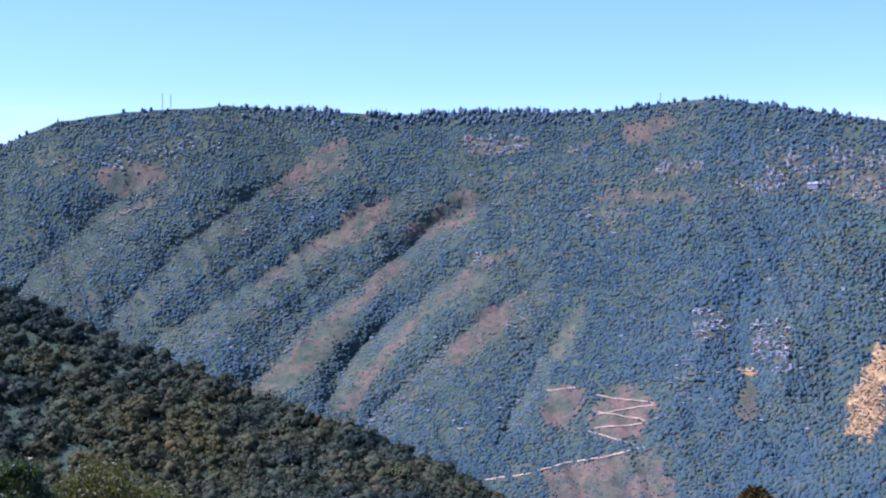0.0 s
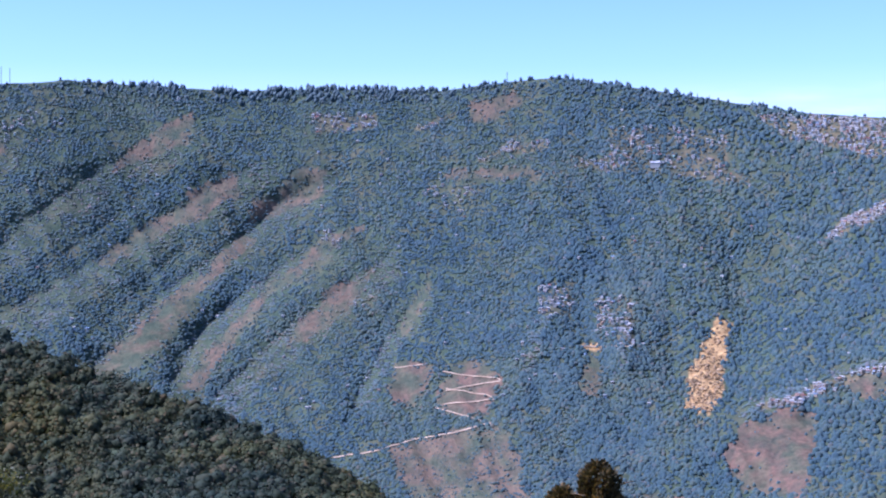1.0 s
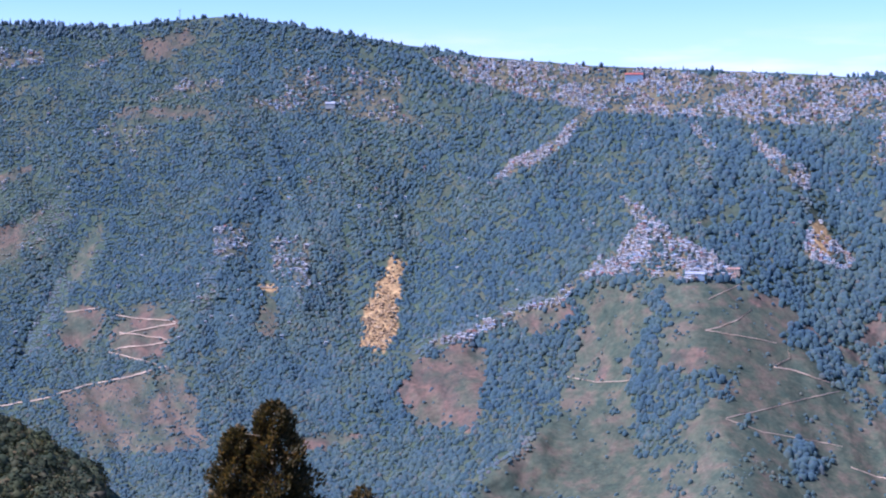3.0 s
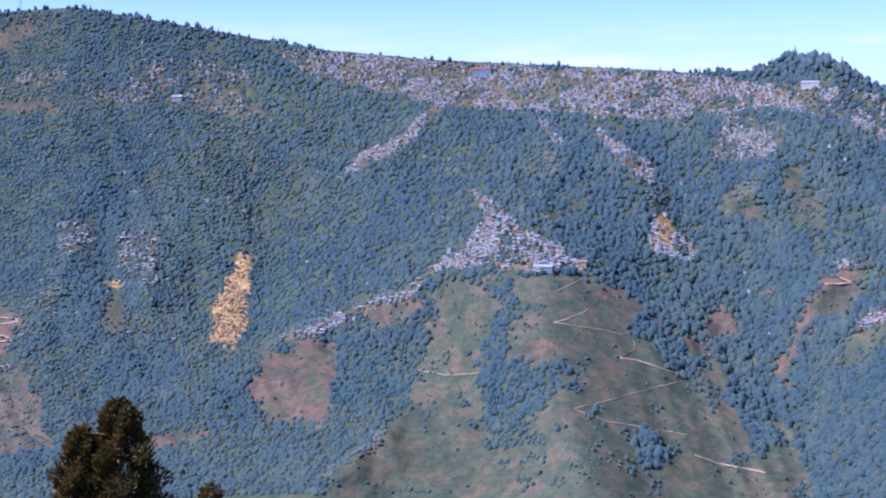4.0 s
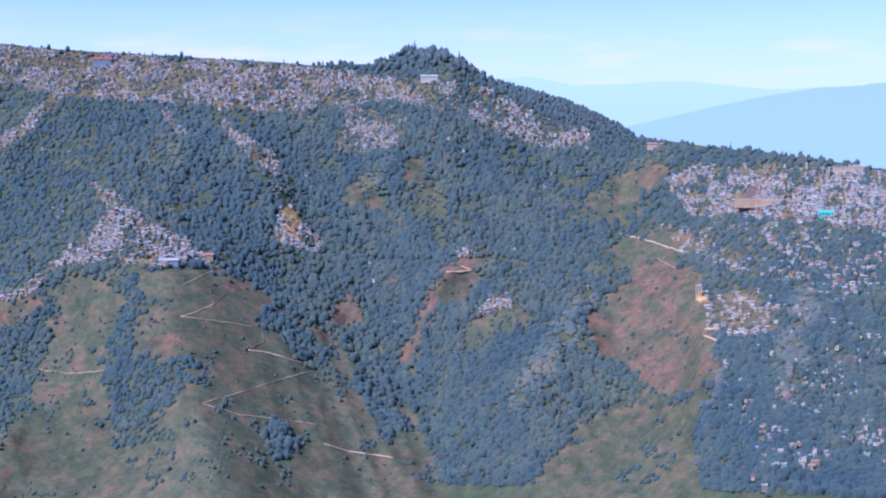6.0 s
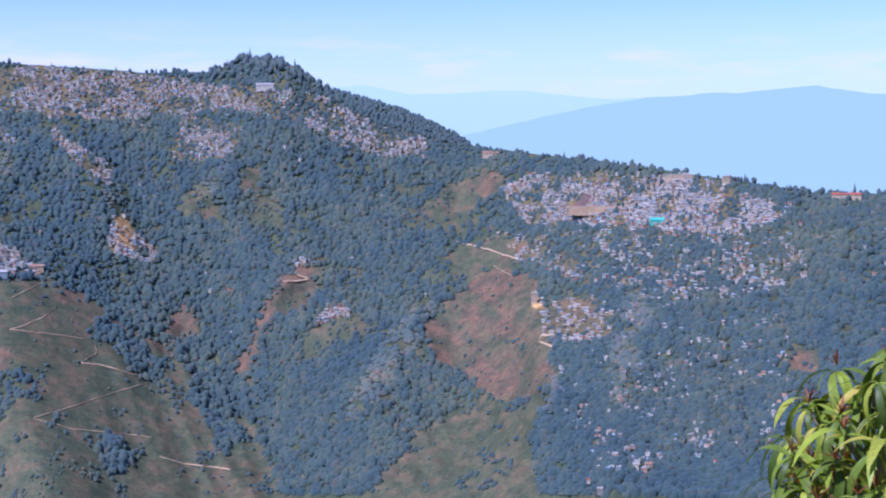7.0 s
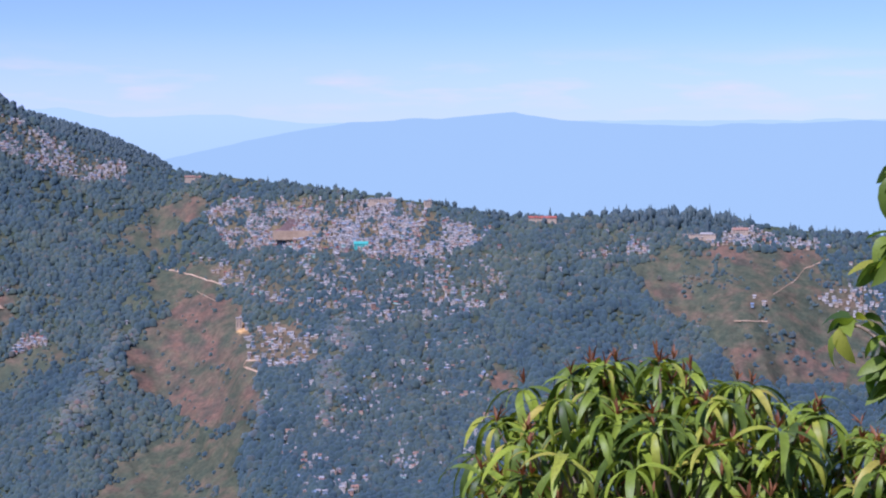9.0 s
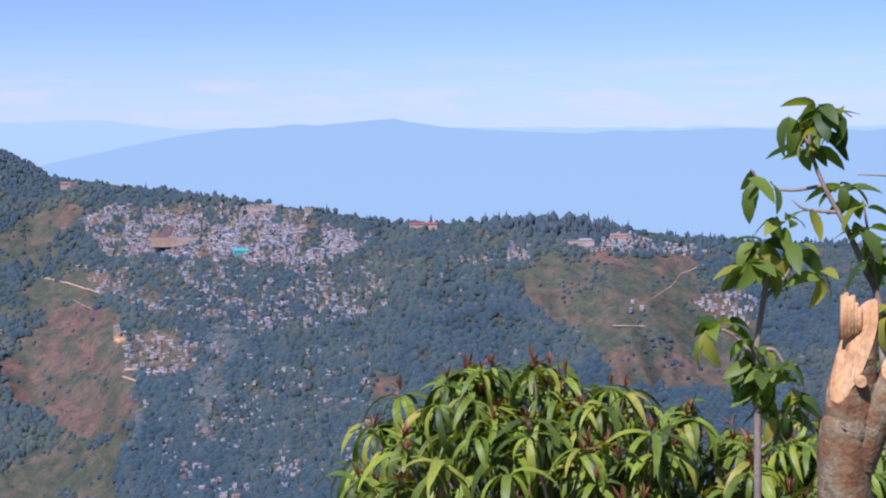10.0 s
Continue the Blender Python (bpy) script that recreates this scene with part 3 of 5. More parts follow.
CONE_F = np.array([(0, 1 + k, 1 + (k + 1) % 6) for k in range(6)] + [(1 + k, 7 + k, 1 + (k + 1) % 6) for k in range(6)] + [(1 + (k + 1) % 6, 7 + k, 7 + (k + 1) % 6) for k in range(6)])


def tri_mesh(name, verts, faces, mat, smooth=False):
    me = bpy.data.meshes.new(name)
    faces = np.asarray(faces)
    me.vertices.add(len(verts))
    me.vertices.foreach_set("co", np.asarray(verts, np.float32).reshape(-1))
    me.loops.add(faces.size)
    me.loops.foreach_set("vertex_index", faces.reshape(-1).astype(np.int32))
    me.polygons.add(len(faces))
    me.polygons.foreach_set("loop_start", np.arange(0, faces.size, faces.shape[1], dtype=np.int32))
    me.update(calc_edges=True)
    if smooth:
        me.polygons.foreach_set("use_smooth", np.ones(len(faces), bool))
    me.materials.append(mat)
    return me


def crowd(name, base_v, base_f, places, wide, tall, rng, mat, jitter=0.3):
    """One mesh of many crowns, each with its own turn, size and uneven outline."""
    n, k = len(places), len(base_v)
    v = np.repeat(base_v[None], n, 0) * (1 + jitter * (rng.rand(n, k, 1) - 0.5) * 2)
    a = rng.rand(n) * 6.283
    x = v[..., 0] * np.cos(a)[:, None] - v[..., 1] * np.sin(a)[:, None]
    y = v[..., 0] * np.sin(a)[:, None] + v[..., 1] * np.cos(a)[:, None]
    v = np.stack([x * wide[:, None], y * wide[:, None], v[..., 2] * tall[:, None]], -1) + places[:, None]
    f = (base_f[None] + (np.arange(n) * k)[:, None, None]).reshape(-1, base_f.shape[1])
    return new(name, tri_mesh(name, v.reshape(-1, 3), f, mat, True))


DOME_V = np.array([(0, 0, 1.0)] + [(0.74 * math.cos(k * 1.2566), 0.74 * math.sin(k * 1.2566), 0.66) for k in range(5)]
                  + [(math.cos(k * 1.2566 + 0.3), math.sin(k * 1.2566 + 0.3), -0.2) for k in range(5)])
DOME_F = np.array([(0, 1 + k, 1 + (k + 1) % 5) for k in range(5)] + [(1 + k, 6 + k, 1 + (k + 1) % 5) for k in range(5)] + [(1 + (k + 1) % 5, 6 + k, 6 + (k + 1) % 5) for k in range(5)])


def forest():
    rng = np.random.RandomState(3)
    n = 290000
    b = np.where(rng.rand(n) < 0.2, rng.uniform(-20, 14, n), rng.uniform(-20, 78, n))
    top = crest(b)
    h = rng.uniform(-12.5, 5.5, n)
    keep = (h < top - 0.04) & (h > np.interp(b, HILL_B, HILL_H) - 0.8)
    b, h = b[keep], h[keep]
    kind, town = land(b + rng.normal(size=len(b)) * 0.12, h + rng.normal(size=len(b)) * 0.12), people_density(b, h)
    sparse = fbm(b * 1.4, h * 1.4 + 20, 3)
    p = np.select([kind == 0, kind == 1, kind == 2, kind == 4], [0.98, 0.03, 0.012 + 0.3 * (sparse > 0.62), 0.3], 0.0)
    p = p * (1 - 0.8 * np.clip(town * 1.2, 0, 1) * np.clip(0.45 + 3.2 * (fbm(b * 1.7, h * 2.6 + 90, 3) - 0.48), 0.1, 1)) * np.where(kind == 0, (1 - np.interp(b, (15, 30), (0.35, 0.6)) * open_ground(b, h)), 1.0)
    keep = rng.rand(len(b)) < p
    b, h, kind = b[keep], h[keep], kind[keep]
    r = surface(b, h)
    lit_flank = folds(b, h)[1] * (0.45 + 0.9 * fbm(b * 1.9, h * 1.9 + 33, 3))
    size = (2.7 + 3.2 * rng.rand(len(b)) ** 2) * np.where(kind == 0, 1.0, 0.6) * (0.8 + 0.4 * fbm(b * 0.7, h * 0.7 + 60, 2)) * np.interp(b, (2, 18, 34), (0.8, 1.0, 1.25))
    size *= 1 - 0.35 * np.clip(town[keep], 0, 1)
    tall = size * rng.uniform(0.75, 1.2, len(b)) * np.interp(b, (4, 24), (0.62, 1.0))
    pts = spot(b, h, r - 6.0 * fbm(b * 3.1 + 7, h * 3.4, 2) + 2.5)
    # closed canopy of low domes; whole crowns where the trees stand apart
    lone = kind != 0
    # paler scrub colour stands for sunlight along spur flanks and crests
    scrub = ~lone & (lit_flank > 0.42)
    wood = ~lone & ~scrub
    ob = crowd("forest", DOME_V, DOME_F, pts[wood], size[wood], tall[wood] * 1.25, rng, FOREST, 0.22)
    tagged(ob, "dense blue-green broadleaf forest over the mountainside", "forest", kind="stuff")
    ob = crowd("lit_scrub", DOME_V, DOME_F, pts[scrub], size[scrub] * 0.95, tall[scrub] * 0.75, rng, LITSCRUB, 0.22)
    tagged(ob, "low olive and brown scrub, coloured pale for the sunlit spur flanks", "scrub", kind="stuff")
    pts[:, 2] += tall * 0.45
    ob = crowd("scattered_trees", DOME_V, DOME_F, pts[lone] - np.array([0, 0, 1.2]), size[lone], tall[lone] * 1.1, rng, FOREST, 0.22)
    tagged(ob, "single trees and shrubs dotted over the open slopes", "trees", kind="stuff")
    # tall trees on the skyline
    n = 4200
    b = rng.uniform(-20, 78, n)
    h = crest(b) - rng.rand(n) ** 2 * 0.5
    grove = fbm(b * 0.9, b * 0 + 11, 3)
    knoll = np.exp(-((b - 37) / 1.6) ** 2) + 1.4 * np.exp(-((b - 63.2) / 2.4) ** 2) + 0.5 * np.exp(-((b + 1) / 5) ** 2)
    keep = (rng.rand(n) < np.clip(2.2 * (grove - 0.38) + knoll, 0.08, 1)) & (people_density(b, h - 0.15) * rng.rand(n) < 0.45)
    b, h, knoll = b[keep], h[keep], knoll[keep]
    r = surface(b, h)
    tall = rng.uniform(3, 7.5, len(b)) * (1 + 0.7 * knoll)
    pts = spot(b, h, r)
    grove = (b > 59.8) & (b < 66.3)
    tall *= np.where(grove, 0.95, 1.0)
    slim = rng.rand(len(b)) < np.where(grove, 0.45, 0.3)
    pts[:, 2] += tall * 0.5
    ob = crowd("ridge_conifers", CONE_V, CONE_F, pts[slim] - np.array([0, 0, 2.0]), tall[slim] * 0.45, tall[slim] * 1.7, rng, CONIFER, 0.15)
    tagged(ob, "row of dark conifers along the mountain's skyline", "conifers", kind="stuff")
    ob = crowd("ridge_trees", ICO_V, ICO_F, pts[~slim], tall[~slim] * 0.7, tall[~slim], rng, CONIFER)
    tagged(ob, "dark broadleaf trees along the mountain's skyline", "trees", kind="stuff")


forest()


def hill_forest():
    """Crowns of many small leaf clumps over a dark core."""
    rng = np.random.RandomState(5)
    n = 3000
    b = rng.uniform(-18.5, 5, n)
    top = np.interp(b, HILL_B, HILL_H)
    v = rng.uniform(np.clip(7.0 / (top + 20), 0.3, 0.97), 1.0)
    h, r = hill_place(b, v)
    size = (4.2 + 5.0 * rng.rand(n) ** 1.8) * (0.8 + 0.5 * fbm(b * 1.1, v * 9, 2))
    tall = size * rng.uniform(0.75, 1.2, n)
    pts = spot(b, h, r)
    pts[:, 2] += tall * 0.2 + 6.0 * (fbm(b * 1.3, r * 0.012, 3) - 0.45)
    # each crown is a cluster of uneven lobes
    lobes = 4
    off = rng.normal(size=(n, lobes, 3))
    off /= np.linalg.norm(off, axis=-1, keepdims=True)
    off[..., 2] = np.abs(off[..., 2]) - 0.25
    mid = (pts[:, None] + off * np.stack([size, size, tall], -1)[:, None] * rng.uniform(0.25, 0.6, (n, lobes, 1))).reshape(-1, 3)
    lobe = np.repeat(size, lobes) * rng.uniform(0.3, 0.5, n * lobes)
    ob = crowd("hill_forest_core", ICO_V, ICO_F, mid, lobe, lobe * rng.uniform(0.7, 1.1, n * lobes), rng, NEARWOOD, 0.35)
    tagged(ob, "dark inner foliage of the wooded hill", "forest", kind="stuff")
    k = 90
    d = rng.normal(size=(n, k, 3))
    d[..., 2] = np.abs(d[..., 2]) * 0.9 - 0.25
    d /= np.linalg.norm(d, axis=-1, keepdims=True)
    lump = 0.74 + 0.3 * np.sin(d[..., 0] * 5 + rng.rand(n, 1) * 6) * np.sin(d[..., 2] * 6 + rng.rand(n, 1) * 6)
    c = pts[:, None] + d * lump[..., None] * np.stack([size, size, tall], -1)[:, None]
    t1 = np.cross(d, rng.normal(size=(n, k, 3)))
    t1 /= np.linalg.norm(t1, axis=-1, keepdims=True)
    t2 = np.cross(d, t1) + 0.5 * d * rng.uniform(-1, 1, (n, k, 1))
    s = (size[:, None, None] * rng.uniform(0.05, 0.14, (n, k, 1)))
    q = np.stack([c + t1 * s, c + t2 * s + d * s * 0.3, c - t1 * s, c - t2 * s], 2)
    f = np.arange(n * k * 4).reshape(-1, 4)
    ob = new("hill_forest", tri_mesh("hill_forest", q.reshape(-1, 3), f, NEARWOOD))
    tagged(ob, "dense dark green and olive trees covering the near hill", "forest", kind="stuff")


hill_forest()

# ---- the wooded shoulder behind the knoll ----
def shoulder():
    b = np.arange(38.0, 46.51, 0.1)
    top = np.interp(b, (38, 39.5, 41.9, 42.9, 44.0, 44.6, 45.2, 46.5), (2.6, 2.55, 1.85, 1.42, 0.9, 0.45, -0.5, -1.5))
    far = lambda bb: crest_far(bb)
    rows = [spot(b, top - 1.9 * (1 - v), far(b) + 110 + 260 * v) for v in np.linspace(0, 1, 16)] + [spot(b, top - 2.2, far(b) + 650)]
    pts = np.stack(rows)
    c = np.zeros((*pts.shape[:2], 4))
    c[..., 3] = 1
    tagged(sheet("wooded_shoulder", pts, GROUND, c), "dark wooded shoulder of the mountain behind the knoll", "hill", kind="structure")
    rng = np.random.RandomState(31)
    n = 3200
    bb, v = rng.uniform(38.2, 46.2, n), rng.rand(n) ** 0.6
    tt = np.interp(bb, b, top)
    size = rng.uniform(2.8, 5.0, n)
    ob = crowd("shoulder_trees", ICO_V[:11], ICO_F[:15], spot(bb, tt - 1.9 * (1 - v), far(bb) + 110 + 260 * v) + np.array([0, 0, 1.5]), size, size * rng.uniform(0.9, 1.5, n), rng, CONIFER, 0.25)
    tagged(ob, "dark trees along the sloping shoulder behind the knoll", "trees", kind="stuff")


shoulder()

# ---- tracks cut into the slopes ----
def track(width, line):
    pts = []
    for (b0, h0), (b1, h1) in zip(line[:-1], line[1:]):
        k = max(2, int(math.hypot(b1 - b0, h1 - h0) / 0.12))
        pts += [(b0 + (b1 - b0) * i / k, h0 + (h1 - h0) * i / k) for i in range(k)]
    pts.append(line[-1])
    p = np.array(pts)
    wob = 0.05 * (fbm(p[:, 0] * 5, p[:, 1] * 5, 2) - 0.5)
    r = surface(p[:, 0], p[:, 1])
    base = spot(p[:, 0], p[:, 1] + wob, r)
    way = base[:, :2] / np.linalg.norm(base[:, :2], axis=1, keepdims=True)
    ww = 0.42 * width * (0.75 + 0.5 * fbm(p[:, 0] * 7, p[:, 1] * 7 + 8, 2))
    rows = []
    for out, up in ((1.6, -0.5), (1.3, 0.1), (0.2, 0.12), (-0.1, 0.5)):
        q = base.copy()
        q[:, :2] -= way * (out * ww * 0.6 + 3.0)[:, None]
        q[:, 2] += up * ww * 0.8 - 0.5
        rows.append(q)
    tagged(sheet("dirt_track", np.stack(rows), TRACK), "pale unpaved track cut into the hillside", "dirt track", kind="structure")


track(6.0, [(1.5, -8.73), (3.1, -8.51), (4.6, -8.08), (6.2, -7.81), (7.5, -7.46)])
track(5.0, [(7.5, -7.50), (6.4, -7.17), (5.4, -6.91), (5.8, -6.76), (6.9, -6.68), (7.7, -6.57), (7.3, -6.43), (6.1, -6.24), (5.8, -6.20)])
track(5.0, [(5.8, -6.28), (6.9, -6.06), (7.9, -5.90), (7.7, -5.80), (6.5, -5.71), (5.7, -5.57)])
track(4.0, [(3.9, -5.42), (5.0, -5.31)])
track(3.0, [(6.2, -6.34), (6.2, -7.17)])
track(5.0, [(10.8, -4.62), (12.7, -4.59)])
track(5.0, [(29.0, -4.32), (28.4, -4.66), (27.7, -5.00)])
track(5.0, [(29.3, -5.33), (28.8, -5.72), (28.2, -5.97), (27.6, -6.14)])
track(3.0, [(27.6, -6.14), (29.1, -6.35), (30.2, -6.55)])
track(6.0, [(30.6, -6.76), (30.7, -7.08), (30.1, -7.40), (30.9, -7.54)])
track(4.0, [(30.9, -7.54), (32.0, -7.90), (32.5, -8.00), (32.5, -8.21), (31.0, -8.61), (29.8, -8.98), (28.4, -9.34)])
track(2.5, [(28.4, -9.38), (29.8, -9.81), (31.3, -10.00), (32.6, -10.19)])
track(4.0, [(32.9, -10.91), (33.8, -11.20), (35.5, -11.46)])
track(2.5, [(22.4, -7.92), (23.6, -8.14), (24.9, -8.04)])
track(6.0, [(43.9, -3.09), (44.9, -3.31), (45.8, -3.59), (46.5, -3.80)])
track(3.0, [(45.4, -4.01), (46.1, -4.39)])
track(6.0, [(47.9, -6.55), (47.2, -6.59), (47.1, -6.80), (47.8, -7.07)])
track(5.0, [(37.5, -4.58), (38.5, -4.49), (37.7, -4.17)])
track(5.0, [(37.3, -9.98), (37.4, -10.40), (38.0, -11.44), (38.4, -12.07)])
track(5.0, [(68.8, -2.76), (67.9, -3.12), (67.6, -3.54), (66.8, -4.07)])
track(4.0, [(65.4, -5.07), (66.6, -5.07)])
track(4.0, [(36.9, -9.98), (37.3, -10.58), (37.8, -11.59), (38.3, -12.08)])

# ---- broken rock on the landslide ----
ROCK = mottled("slide_rock", [(0.0, (0.14, 0.095, 0.05)), (0.5, (0.30, 0.19, 0.09)), (1.0, (0.45, 0.31, 0.16))], 0.2, 0.9, 0.3, scale2=1.0, island=True)


def slide_rocks():
    rng = np.random.RandomState(14)
    b, h = rng.uniform(14.3, 16.6, 2600), rng.uniform(-7.6, -3.2, 2600)
    keep = (land(b, h) == 3) & (rng.rand(len(b)) < np.clip((-3.6 - h) / 2.2, 0.05, 1))
    b, h = b[keep], h[keep]
    size = 0.8 + 3.2 * rng.rand(len(b)) ** 3
    ob = crowd("rubble", ICO_V, ICO_F, spot(b, h, surface(b, h) - 0.5), size, size * rng.uniform(0.6, 1.2, len(b)), rng, ROCK, 0.4)
    ob.data.polygons.foreach_set("use_smooth", np.zeros(len(ob.data.polygons), bool))
    tagged(ob, "broken pale rock on the landslide scar", "rubble", kind="stuff")


slide_rocks()

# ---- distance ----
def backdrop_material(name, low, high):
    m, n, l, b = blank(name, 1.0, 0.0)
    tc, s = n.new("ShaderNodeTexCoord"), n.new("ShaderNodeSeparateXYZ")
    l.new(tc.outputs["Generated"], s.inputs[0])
    # haze is painted as a blue glow graded by height
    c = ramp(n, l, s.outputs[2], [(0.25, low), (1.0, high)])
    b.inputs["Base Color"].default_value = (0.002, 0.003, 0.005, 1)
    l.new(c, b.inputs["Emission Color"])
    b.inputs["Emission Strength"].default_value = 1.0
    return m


def far_range(name, dist, bearings, heights, seed, low, high):
    b = np.arange(bearings[0], bearings[-1] + 0.01, 0.25)
    top = np.interp(b, bearings, heights) + 0.14 * (fbm(b * 0.9 + seed, b * 0, 4) - 0.5)
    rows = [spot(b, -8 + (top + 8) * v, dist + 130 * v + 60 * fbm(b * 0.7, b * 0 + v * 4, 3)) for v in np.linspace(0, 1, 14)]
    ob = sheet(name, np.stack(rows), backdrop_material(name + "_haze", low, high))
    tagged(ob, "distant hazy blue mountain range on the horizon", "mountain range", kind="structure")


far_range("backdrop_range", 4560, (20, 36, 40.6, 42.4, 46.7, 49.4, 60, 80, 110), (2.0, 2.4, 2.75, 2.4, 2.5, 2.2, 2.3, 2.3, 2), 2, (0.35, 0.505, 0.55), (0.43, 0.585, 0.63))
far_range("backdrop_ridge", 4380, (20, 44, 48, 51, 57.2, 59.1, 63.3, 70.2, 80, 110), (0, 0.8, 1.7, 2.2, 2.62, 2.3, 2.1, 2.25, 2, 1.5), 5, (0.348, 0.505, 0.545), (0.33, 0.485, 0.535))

# ---- houses of the hill towns ----
def part(name, bm, material, parent, label=""):
    me = bpy.data.meshes.new(name)
    bm.to_mesh(me)
    bm.free()
    me.materials.append(material)
    ob = new(name, me)
    ob.parent = parent
    if label:
        ob["label"] = label
    return ob


def box(bm, x0, x1, y0, y1, z0, z1):
    v = [bm.verts.new(p) for p in ((x0, y0, z0), (x1, y0, z0), (x1, y1, z0), (x0, y1, z0), (x0, y0, z1), (x1, y0, z1), (x1, y1, z1), (x0, y1, z1))]
    for f in ((3, 2, 1, 0), (4, 5, 6, 7), (0, 1, 5, 4), (1, 2, 6, 5), (2, 3, 7, 6), (3, 0, 4, 7)):
        bm.faces.new([v[i] for i in f])


def gable(bm, wide, deep, z, rise, over=0.6, thick=0.25):
    """A pitched tin roof with eaves, its ridge along x, with thickness."""
    x, y = wide / 2 + over, deep / 2 + over
    for s in (-1, 1):
        lo, hi = (s * y, z - over * rise / deep * 2), (0, z + rise)
        pts = [(-x, *lo), (x, *lo), (x, *hi), (-x, *hi)]
        top = [bm.verts.new((a, b_, c + thick)) for a, b_, c in pts]
        low = [bm.verts.new(p) for p in pts]
        bm.faces.new(top if s < 0 else top[::-1])
        bm.faces.new(low[::-1] if s < 0 else low)
        for i in range(4):
            j = (i + 1) % 4
            bm.faces.new([low[i], low[j], top[j], top[i]])


PANE = None


def house(wide, deep, storeys, flat, wall, roof, label, sunk=2.6):
    """A house facing -y on a plinth sunk into the slope."""
    global PANE
    ob = new("house")
    tall = storeys * 2.9
    bm = bmesh.new()
    box(bm, -wide / 2, wide / 2, -deep / 2, deep / 2, -sunk, tall)
    if not flat:
        for s in (-1, 1):
            a, b_, c = [bm.verts.new(p) for p in ((s * (wide / 2 - 0.02), -deep / 2, tall), (s * (wide / 2 - 0.02), deep / 2, tall), (s * (wide / 2 - 0.02), 0, tall + deep * 0.28))]
            bm.faces.new((a, b_, c))
    part("wall", bm, wall, ob)
    bm = bmesh.new()
    if flat:
        box(bm, -wide / 2 - 0.4, wide / 2 + 0.4, -deep / 2 - 0.5, deep / 2 + 0.4, tall + 0.01, tall + 0.35)
        box(bm, wide * 0.1, wide * 0.42, -deep * 0.1, deep * 0.35, tall + 0.34, tall + 2.6)
    else:
        gable(bm, wide, deep, tall, deep * 0.28)
    part("roof", bm, roof, ob)
    if PANE is None:
        bm = bmesh.new()
        box(bm, -0.75, 0.75, -0.06, 0.06, -0.75, 0.75)
        PANE = bpy.data.meshes.new("window")
        bm.to_mesh(PANE)
        bm.free()
        PANE.materials.append(GLASS)
    cols = max(2, int(wide / 4))
    for s in range(storeys):
        for c in range(cols):
            w = new("window", PANE)
            w.parent = ob
            w.location = ((c + 0.5) / cols * wide - wide / 2, -deep / 2 - 0.02, s * 2.9 + 1.6)
    return tagged(ob, label, "house", "houses of the hill town")


def house_sites():
    rng = np.random.RandomState(11)
    db, dh = 0.108, 0.074
    gb, gh = np.meshgrid(np.arange(-18, 77, db), np.arange(-12.6, 5.4, dh))
    b = (gb + rng.uniform(-0.5, 0.5, gb.shape) * db).ravel()
    h = (gh + rng.uniform(-0.5, 0.5, gh.shape) * dh).ravel()
    p = people_density(b, h)
    clump = fbm(b * 1.7, h * 2.6 + 90, 3)
    keep = (h < crest(b) - 0.02) & (rng.rand(len(b)) < p * np.where((b > 45) & (h < -2.8), 0.65, 1.0) * np.clip(0.42 + 3.2 * (clump - 0.48), 0.04, 0.92))
    lone = (h < crest(b) - 0.4) & (p == 0) & (land(b, h) == 0) & (rng.rand(len(b)) < 0.006 * (h > -7)) & (fbm(b * 0.6 + 20, h * 0.6, 2) > 0.5)
    keep |= lone
    b, h = b[keep], h[keep]
    return rng, b, h, surface(b, h)


